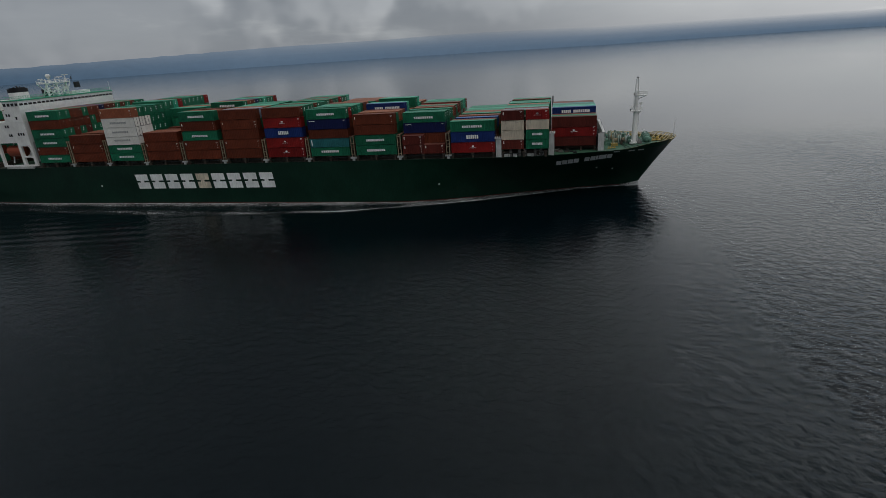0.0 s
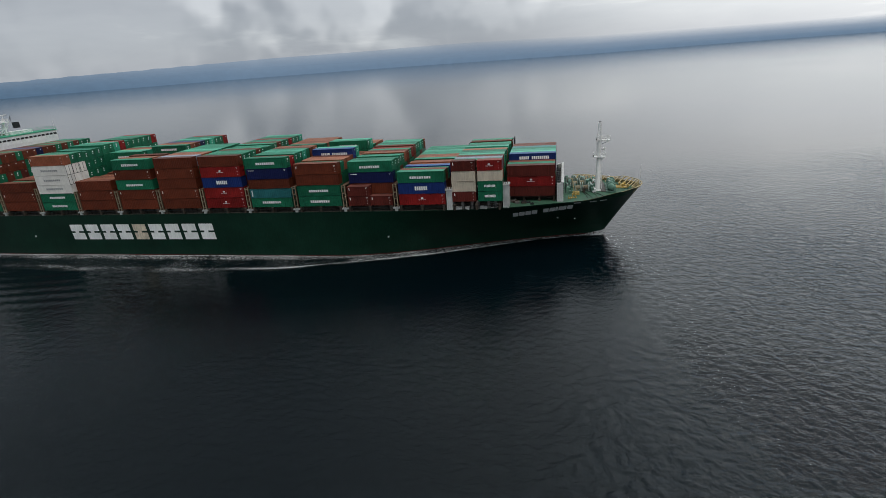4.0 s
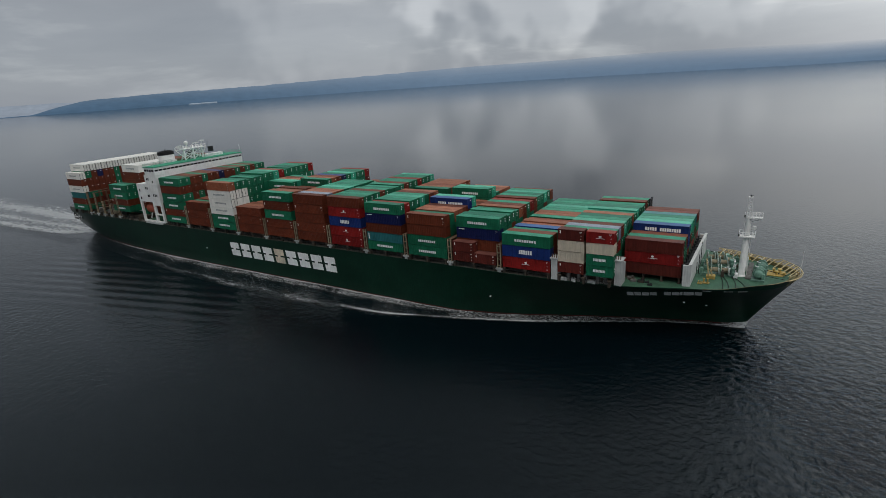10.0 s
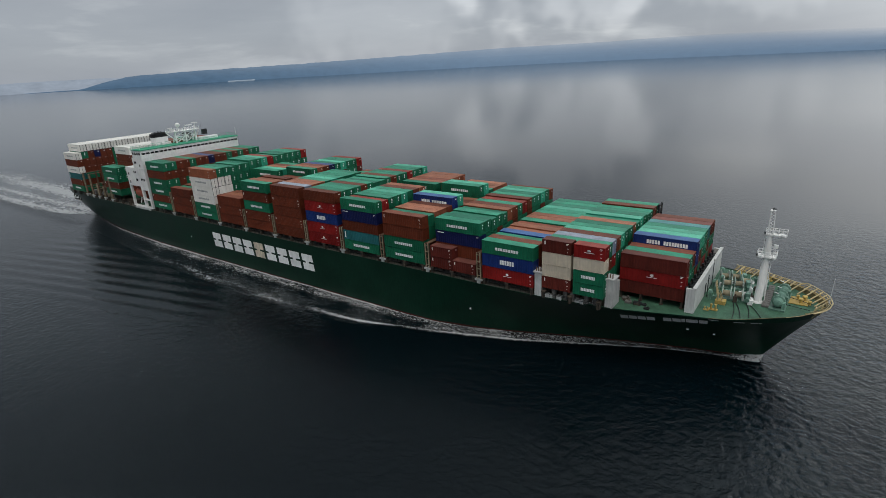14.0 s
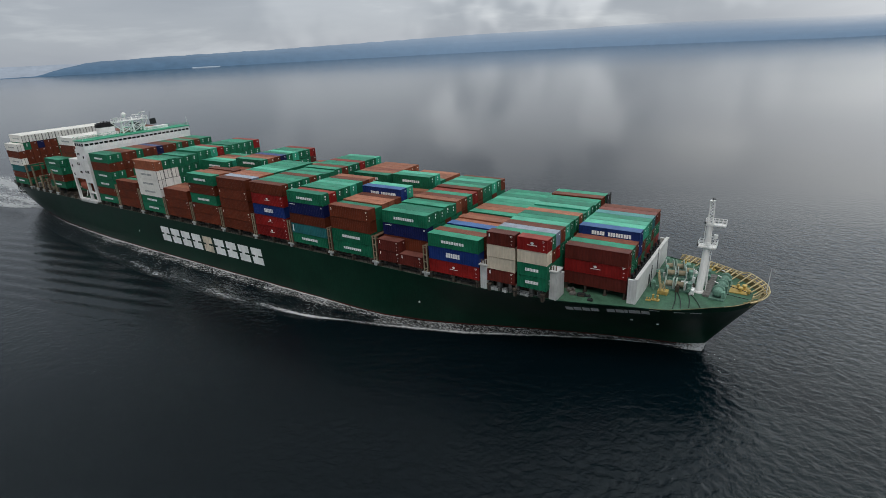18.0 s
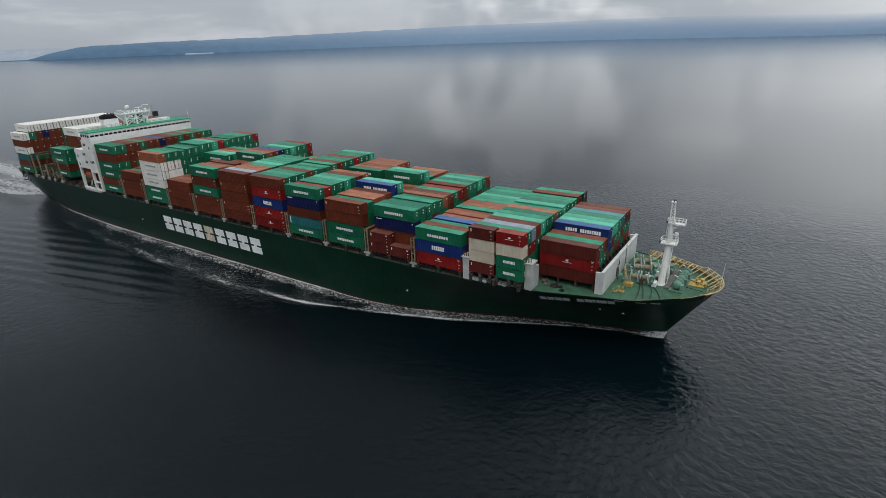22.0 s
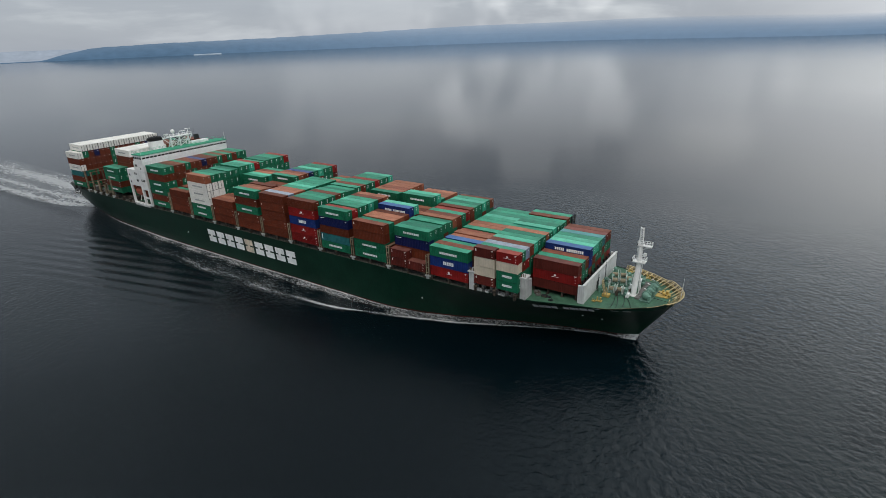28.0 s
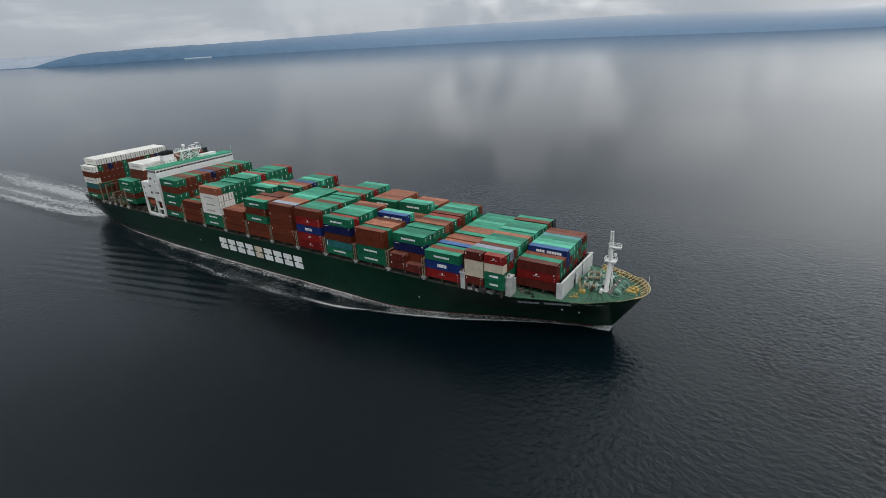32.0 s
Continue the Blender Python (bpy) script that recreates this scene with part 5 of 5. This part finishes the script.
def lettering(colour, length, height):
    """Bars on the starboard side for what is painted there."""
    L = length
    if colour == "G":
        return bars_mesh(("ls", "G", L), word_rects(9, L * 0.27, L * 0.46, height * 0.42, 0.62), SIGN, "y")
    if colour == "W":
        return bars_mesh(("ls", "W", L), word_rects(9, L * 0.25, L * 0.5, height * 0.42, 0.55), SIGNG, "y")
    if colour == "I":
        return bars_mesh(("ls", "I", L), word_rects(6, L * 0.36, L * 0.28, height * 0.34, 1.0), SIGN, "y")
    if colour == "L":
        return bars_mesh(("ls", "L", L), word_rects(5, L * 0.22, L * 0.22, height * 0.36, 0.8) + word_rects(9, L * 0.49, L * 0.38, height * 0.36, 0.8), SIGN, "y")
    # a column of small marks near the door end
    small = [(L - 1.0, L - 0.45, height * 0.855, height * 0.89), (L - 0.95, L - 0.62, height * 0.775, height * 0.805), (L - 0.8, L - 0.5, height * 0.5, height * 0.53), (L - 0.8, L - 0.6, height * 0.22, height * 0.26)]
    if colour == "R":
        emblem = [(L * 0.5 - 0.32, L * 0.5 + 0.32, height * 0.575, height * 0.67), (L * 0.5 - 0.18, L * 0.5 + 0.18, height * 0.54, height * 0.705), (L * 0.5 - 1.0, L * 0.5 + 1.0, height * 0.45, height * 0.485)]
        return bars_mesh(("ls", "R", L), emblem + small, SIGN, "y")
    if colour == "N":
        return bars_mesh(("ls", "N", L), [(0.6, 2.4, height * 0.82, height * 0.88)] + small[:2], SIGN, "y")
    if colour == "T":
        return bars_mesh(("ls", "T", L), [(0.5, 0.8, height * 0.2, height * 0.85)], SIGN, "y")
    return bars_mesh(("ls", "x", L), [(0.5, 0.72, height * 0.62, height * 0.88)] + small, SIGN, "y")


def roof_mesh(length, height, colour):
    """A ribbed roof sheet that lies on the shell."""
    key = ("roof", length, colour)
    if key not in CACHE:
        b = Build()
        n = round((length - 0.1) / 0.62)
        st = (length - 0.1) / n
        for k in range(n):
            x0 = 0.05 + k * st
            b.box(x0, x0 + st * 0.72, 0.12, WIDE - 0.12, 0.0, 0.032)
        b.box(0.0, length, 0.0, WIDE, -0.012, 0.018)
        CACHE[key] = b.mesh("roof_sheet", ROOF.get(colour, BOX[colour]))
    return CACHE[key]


def container(x, y, z, length, height, colour, words, doors=True, letters="", group="", roof=False):
    ob = new("shipping_container", shell_mesh(length, height, colour))
    ob.location = (x, y, z)
    tagged(ob, f"{COLOUR_WORDS[colour]} steel container {words}", "container", group)
    if doors:
        w = WIDE / 2 - 0.17
        for y0 in (0.165, WIDE / 2 + 0.005):
            part("door", door_mesh(height, colour), ob, at=(length - 0.05, y0, 0))
        k = {"G": 0, "M": 0, "W": 2}.get(colour, 1)
        if k == 0:
            r = [(1.0, 1.32, height - 0.85, height - 0.5), (0.9, 1.2, height - 1.5, height - 1.1)]
        elif k == 1:
            r = [(1.5, 1.85, height - 0.75, height - 0.5)]
        else:
            # white boxes: door seam and the shaded gaps round the end, as dark strips
            r = [(1.16, 1.27, 0.1, height - 0.1), (0.0, 0.13, 0.0, height), (WIDE - 0.13, WIDE, 0.0, height), (0.14, WIDE - 0.14, 0.0, 0.13)]
        tagged(part("end_marking", bars_mesh(("em", k, height), r, DARK if k == 2 else SIGN, "x"), ob, at=(length + 0.02, 0, 0)), kind="stuff")
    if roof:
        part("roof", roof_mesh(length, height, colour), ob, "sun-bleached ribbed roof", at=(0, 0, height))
    if letters:
        tagged(part("side_lettering", lettering(letters, length, height), ob, at=(0, 0.014, 0)), kind="stuff")
    MOVERS.append(ob)
    return ob


HIDDEN = {}


def hidden_box(x, y, z, length, height, colour):
    HIDDEN.setdefault(colour, Build()).box(x, x + length, y, y + WIDE, z + 0.01, z + height - 0.01)


MARKS = Build()


def mark_far(x, y, z, h, c):
    if c in "GM":
        MARKS.box(x - 0.01, x + 0.03, y + 1.0, y + 1.32, z + h - 0.85, z + h - 0.5).box(x - 0.01, x + 0.03, y + 0.9, y + 1.2, z + h - 1.5, z + h - 1.1)
    elif c == "W":
        pass
    else:
        MARKS.box(x - 0.01, x + 0.03, y + 1.5, y + 1.85, z + h - 0.75, z + h - 0.5)


LOWER = random.Random(7)


def stack_heights(n, total):
    """Tall or low boxes so that n of them come near the total."""
    k = min(n, max(0, round((total - n * LOW) / (TALL - LOW))))
    return [LOW] * (n - k) + [TALL] * k


def bay(x, base, y0, spec, group, doors_from, length=LONG, words="stacked on the deck"):
    """spec: for each row from starboard, the height of its top and its colours from the top down ('.' ends it: the rest by chance).
    doors_from: the height above which the ends of each row stay free of the next bay."""
    tops = [s[0] for s in spec]
    for r, (top, cols) in enumerate(spec):
        if not cols:
            continue
        n = max(1, round((top - base) / 2.75))
        hs = stack_heights(n, top - base - (0.3 if r and x > -160 and LOWER.random() < 0.14 else 0.0))
        slip = LOWER.uniform(-0.07, 0.07)
        full = (cols + "".join(LOWER.choice("GBGBBDG") for _ in range(n)))[:n][::-1]
        z = base
        y = y0 + r * ROW
        for k in range(n):
            h, c = hs[k], full[k]
            free_side = r == 0 or z + h > tops[r - 1] + 0.6 or not spec[r - 1][1]
            free_end = z + h > doors_from[min(r, len(doors_from) - 1)] + 0.8
            near = x > -66 or (x > -150 and k == n - 2 and r < 8)
            if free_end and not near and not free_side and k < n - 1:
                mark_far(x + slip + length, y, z, h, c)
                hidden_box(x + slip, y, z, length, h, c)
            elif k == n - 1 or free_side or free_end:
                let = ""
                if free_side:
                    let = {"G": "G", "W": "W", "I": "I", "R": "R", "N": "N", "T": "T", "M": "", "S": ""}.get(c, "x" if (r + k) % 2 else "")
                    if r > 0 and c == "I":
                        let = "L"
                w = words if r else "in the outermost stack"
                if k == n - 1:
                    w = "on top of its stack" if r else "on top of the outermost stack"
                container(x + slip, y, z, length, h, c, w, free_end, let, group, k == n - 1)
            else:
                hidden_box(x + slip, y, z, length, h, c)
            z += h
    return tops


def rows(*runs):
    """Runs of (top, colours of the tops one letter a row)."""
    out = []
    for top, cols in runs:
        out += [(top, c) for c in cols]
    return out


def set_row(spec, r, cols, top=None):
    spec[r] = (spec[r][0] if top is None else top, cols)


def cargo():
    BASE = 13.56
    # aft
    s16 = rows((30.1, "W"), (33.3, "WWWWWWWWWWWWWWW"))
    set_row(s16, 0, "WBWTBG")
    for r, c in enumerate("GBNBBGBBBBGBNBB"):
        set_row(s16, r + 1, "W" + c + ("G" if r in (5, 11) else "B") + ("G" if r in (5, 8) else "B"))
    bay(-211.9, BASE, -19.7, s16, "containers aft of the bridge", [21.5] * 16)
    s14 = rows((26.3, "GG"), (33.5, "WWWWWWWBBBGGBB"))
    set_row(s14, 0, "GGBG"), set_row(s14, 1, "GGB")
    for r in range(2, 16):
        set_row(s14, r, s14[r][1] + "GBB"[r % 3] + "B")
    # the funnel stands in the middle of this bay's fore side
    bay(-173.6, BASE, -19.7, [(0, ""), (0, "")] + s14[2:], "containers aft of the bridge", [40] * 16)
    bay(-177.4, 15.2, -19.7, s14[:2], "containers aft of the bridge", [20] * 16)
    s13 = rows((30.4, "GGBBGBBNBBGBGBGG"))
    set_row(s13, 0, "GBGGBG"), set_row(s13, 1, "GBG"), set_row(s13, 2, "BB"), set_row(s13, 3, "BBG")
    s12 = rows((22.25, "BGBBOGGBGGBBGOGB"))
    set_row(s12, 0, "BBB")
    s11 = rows((29.9, "OGGGGG"), (30.6, "GGMRGGGGGR"))
    set_row(s11, 0, "OWWWGG"), set_row(s11, 1, "GWWWG"), set_row(s11, 2, "GWWWG")
    for r in range(3, 16):
        set_row(s11, r, s11[r][1] + "GGG")
    s10 = rows((22.25, "BOBOBB"), (28.6, "GMOBG"), (25.2, "GBGOB"))
    set_row(s10, 0, "BBB"), set_row(s10, 6, "GGB")
    s9 = rows((27.9, "GOOB"), (26.2, "OBB"), (28.7, "GOBNGMGGR"))
    set_row(s9, 0, "GBGBB"), set_row(s9, 7, "GGB")
    s8 = rows((28.2, "BSOOGMGGGG"), (25.2, "GGBOGB"))
    set_row(s8, 0, "BBBBB")
    s7 = rows((27.9, "OGGGBGGGGB"), (28.4, "GGRGGM"))
    set_row(s7, 0, "BRIRR")
    for r in range(10, 16):
        set_row(s7, r, s7[r][1] + "G")
    s6 = rows((27.1, "GBGGMGBO"), (23.6, "BO"), (26.1, "GOBOOO"))
    set_row(s6, 0, "GNBTG"), set_row(s6, 1, "RB"), set_row(s6, 10, "GG")
    s5 = rows((25.1, "BGOOB"), (26.8, "IM"), (24.0, "OBO"), (27.0, "GM"), (25.7, "GOOO"))
    set_row(s5, 0, "BBGG"), set_row(s5, 5, "IB"), set_row(s5, 10, "GG")
    s4 = rows((24.8, "GGGGGGOBG"), (25.2, "RBGGMGB"))
    set_row(s4, 0, "GNBD")
    for r in range(1, 16):
        set_row(s4, r, s4[r][1] + "GBG"[r % 3])
    s3 = rows((22.3, "GBGIOOBGOOGGMGGG"))
    set_row(s3, 0, "GIR")
    bays = [(13, s13, s12), (12, s12, s11), (11, s11, s10), (10, s10, s9), (9, s9, s8), (8, s8, s7), (7, s7, s6), (6, s6, s5), (5, s5, s4), (3, s3, None)]
    for n, s, ahead in bays:
        bay(bay_x(n), BASE, -19.7, s, f"containers of bay {'zero one two three four five six seven eight nine ten eleven twelve thirteen'.split()[n]}", [a[0] for a in ahead] if ahead else [24.5] * 16)
    # bay four: only short boxes at its starboard edge, the long rows begin one row in
    s4b = list(s4)
    s4b[0], s4b[1] = (0.0, ""), (s4[1][0], "GNBD")
    bay(bay_x(4), BASE, -19.7, s4b, "containers of bay four", [a[0] for a in s3])
    x4, g4 = bay_x(4), "containers of bay four"
    container(x4, -19.7, BASE, SHORT, LOW, "D", "short, at the bottom of the outermost stack", False, "x", g4)
    container(x4, -19.7, BASE + LOW, SHORT, LOW, "D", "short, on top of the outermost stack", True, "x", g4, True)
    container(x4 + 6.13, -19.7, BASE, SHORT, LOW, "D", "short, alone at the outer edge", True, "x", g4, True)
    # bay two: short stacks at the edge, long rows inboard
    g2 = "containers of bay two"
    for x, cols in ((15.6, "DCCD"), (22.2, "GGCR")):
        z = 14.15
        for k, c in enumerate(cols):
            h = LOW
            container(x, -19.55, z, SHORT, h, c, "short, in the forward outermost stack" if k < 3 else "short, on top of its stack", x > 16, {"G": "G", "R": "R"}.get(c, "x" if c == "D" else ""), g2, k == 3)
            z += h
    s2 = rows((24.1, "GSBMGGOGMGGGBG"))
    for r in range(14):
        set_row(s2, r, s2[r][1] + "BRGGGBGGRGGBGG"[r] + "G")
    bay(15.75, 13.56, -19.55 + ROW, s2, g2, [20] * 14)
    s1 = rows((21.4, "DGB"), (23.1, "IMMGT"), (22.55, "DB"))
    set_row(s1, 0, "DRD"), set_row(s1, 1, "GGB"), set_row(s1, 2, "BG"), set_row(s1, 3, "IIB")
    for r in range(4, 10):
        set_row(s1, r, s1[r][1] + "GBG"[r % 3] + "RGB"[r % 3])
    bay(28.75, 13.3, -11.8, s1[:3], "containers of bay one", [17.5] * 10)
    bay(28.75, 12.75, -11.8, [(21.4, "")] * 3 + s1[3:], "containers of bay one", [17.5] * 10)
    MOVERS.append(tagged(new("far_end_markings", MARKS.mesh("far_end_markings", SIGN)), "small white markings on the ends of containers", "markings", kind="stuff"))
    for c, b in HIDDEN.items():
        ob = tagged(new("stowed_containers", b.mesh("stowed_containers", BOX[c])), f"{COLOUR_WORDS[c]} containers stowed inside the stacks", "containers", kind="stuff")
        MOVERS.append(ob)


cargo()


# ---- the wake: foam along the hull, the stern wash and the waves that spread from it ----
AFLOAT = []                       # foam and waves, which keep to the water


def wake_height(x, y):
    """The low waves that spread from the ship's quarter; y: metres off the middle line."""
    crests = math.sin((x + 40) * 0.25 + (y - 27) * (1.12 + 0.0016 * (x + 120)) + 0.8 * math.sin(y * 0.11))
    amp = (0.20 + 0.09 * math.sin(x * 0.043 + y * 0.09)) * ease(x, -195, -135) * (1 - ease(x, -95, -55)) * ease(y, 26, 34) * (1 - ease(y, 44 + (-70 - x) * 0.12, 62 + (-70 - x) * 0.16))
    return amp * (crests + 1.0)


def ribbon(name, label, mat, inner, outer, z, cover, per=8, across=6):
    """A sheet of foam between two lines on the water; cover: how dense it is across."""
    a, c = smooth_line(inner, per), smooth_line(outer, per)
    verts, faces, vals = [], [], []
    m = across + 1
    for i, (p, q) in enumerate(zip(a, c)):
        for j in range(m):
            t = j / across
            v = p.lerp(q, t)
            verts.append((v.x, v.y, z + 0.036 * (1 + math.sin(i * 0.9 + j)) + wake_height(v.x, -v.y)))
            vals.append(cover(v.x, t))
    for i in range(len(a) - 1):
        for j in range(across):
            faces.append((i * m + j, i * m + j + 1, (i + 1) * m + j + 1, (i + 1) * m + j))
    me = bpy.data.meshes.new(name)
    me.from_pydata(verts, [], faces)
    me.materials.append(mat)
    at = me.attributes.new("cover", "FLOAT", "POINT")
    at.data.foreach_set("value", vals)
    me.polygons.foreach_set("use_smooth", [True] * len(faces))
    ob = tagged(new(name, me), label, "foam", kind="stuff")
    AFLOAT.append(ob)
    return ob


def bump(t, mid, half):
    return max(0.0, 1 - abs(t - mid) / half)


def foam_cover(x, t):
    """A thin line at the plating, a speckled band beside it, and the crest that breaks off the shoulder and trails aft."""
    plating = 0.8 * bump(t, 0.0, 0.09 + 0.05 * (1 - ease(x, -150, -90))) * ease(x, -222, -165)
    band = 0.38 * (1 - ease(t, 0.18, 0.40)) * ease(x, -215, -105) if x < -12 else 0.42 - 0.16 * ease(x, 15, 48)
    aft = ease(x, -185, -115)
    # it breaks up into ragged tongues as it trails, and parts from the bow's foam at its tip
    lumps = 0.5 + 0.27 * math.sin(x * 0.31 + 1.0) + 0.23 * math.sin(x * 0.83)
    tail = 1 - ease(x, -52, -30)
    mid = 0.80 + tail * 0.05 * math.sin(x * 0.19)
    crest = (0.92 - (0.70 - 0.26 * lumps) * tail) * bump(t, mid, 0.08 + 0.12 * tail) * aft * (1 - ease(x, -22, -15))
    if x > -18:
        crest = (0.55 + 0.45 * ease(x, -14, 2)) * bump(t, 0.84, 0.13)
    gap = 0.12 * aft
    return max(plating, band, crest, gap)


def wake():
    side = [(53.6, -0.3), (45, -2.4), (36, -4.8), (28, -7.3), (18, -10.8), (8, -14.5), (-4, -18.3), (-16, -20.1), (-30, -20.15), (-60, -20.15), (-100, -20.15), (-140, -19.8), (-180, -17.6), (-215, -12.5)]
    out = [(54.4, -0.9), (45.5, -3.4), (36.6, -6.2), (28.6, -9.6), (18.4, -14.2), (8, -18.8), (-4.5, -22.9), (-17, -26.9), (-31.5, -31.6), (-61, -33.6), (-100, -33.2), (-142, -30.0), (-184, -25.0), (-222, -21.0)]
    for s in (-1, 1):
        ribbon("bow_wave_foam", "speckled white foam along the hull from the bow wave", FOAM, [(x, -s * y) for x, y in side], [(x, -s * y) for x, y in out], 0.07, foam_cover, across=20)
    wash_in = [(-217, 9), (-240, 13), (-270, 14), (-310, 15), (-360, 17), (-430, 20), (-520, 24)]
    wash_out = [(-217, -13), (-240, -20), (-270, -22.5), (-310, -23.5), (-360, -25), (-430, -28), (-520, -32)]

    def wash_cover(x, t):
        fade = ease(x, -560, -260)
        return fade * max(0.92 * bump(t, 0.30, 0.30), 0.80 * bump(t, 0.66, 0.12), 0.85 * bump(t, 0.90, 0.12), 0.30) + 0.2 * ease(x, -260, -222)

    ribbon("stern_wash", "streaky white wash trailing from the stern", WASH, wash_in, wash_out, 0.09, wash_cover, across=18)
    # water that the passing hull has smoothed, with the low waves that spread from its quarter
    nx, ny = 230, 170
    verts, faces, cover = [], [], []
    for i in range(nx + 1):
        x = 74 - 554 * i / nx
        for j in range(ny + 1):
            y = 2 + 168 * (j / ny) ** 1.3
            verts.append((x, -y, 0.035 + wake_height(x, y)))
            ahead = (1 - ease(x - 0.12 * (y - 10), 14, 66)) * (0.35 + 0.65 * (1 - ease(x + 0.3 * (y - 30), -80, 15)))
            cover.append(ahead * ease(x, -480, -380) * (1 - ease(y, 130, 168)) * (1.0 if x > -205 else ease(y, 16, 30)))
    for i in range(nx):
        for j in range(ny):
            q = (i * (ny + 1) + j, i * (ny + 1) + j + 1, (i + 1) * (ny + 1) + j + 1, (i + 1) * (ny + 1) + j)
            faces.append(q[::-1])
    me = bpy.data.meshes.new("wake_waves")
    me.from_pydata(verts, [], faces)
    me.materials.append(SLICK)
    me.attributes.new("cover", "FLOAT", "POINT").data.foreach_set("value", cover)
    me.polygons.foreach_set("use_smooth", [True] * len(faces))
    AFLOAT.append(tagged(new("wake_waves", me), "smoothed dark water with low waves beside the hull", "waves", kind="stuff"))
    # the heap of water at the stem
    b = Build()
    for s in (-1, 1):
        last = None
        for k in range(9):
            t = k / 8
            x = 54.3 - 7 * t
            h = hull_half(x, 0.2)
            crest = 1.0 * (1 - t) ** 1.2 + 0.05
            row = [(x, s * (h - 0.05), crest), (x, s * (h + 0.5), crest * 0.8), (x - 0.2, s * (h + 1.2), crest * 0.3), (x - 0.4, s * (h + 1.8), 0.02)]
            if last:
                for m in range(3):
                    q = (last[m], last[m + 1], row[m + 1], row[m])
                    b.quad(*(q if s > 0 else q[::-1]))
            last = row
    me = b.mesh("bow_wave", FOAM, smooth=True)
    at = me.attributes.new("cover", "FLOAT", "POINT")
    at.data.foreach_set("value", [0.25 + 0.5 * ease(v.co.x, 48.5, 53.0) for v in me.vertices])
    AFLOAT.append(tagged(new("bow_wave", me), "white heap of water pushed up at the stem", "wave", kind="stuff"))


wake()


# ---- what moves ----
def motions():
    for ob in MOVERS + AFLOAT:
        at, up = ob.location.copy(), LIFT if ob in MOVERS else 0.0
        walk(ob, [(t, pose(at.x + sail(t), at.y, at.z + up)) for t in (0.0, 32.0)])


motions()
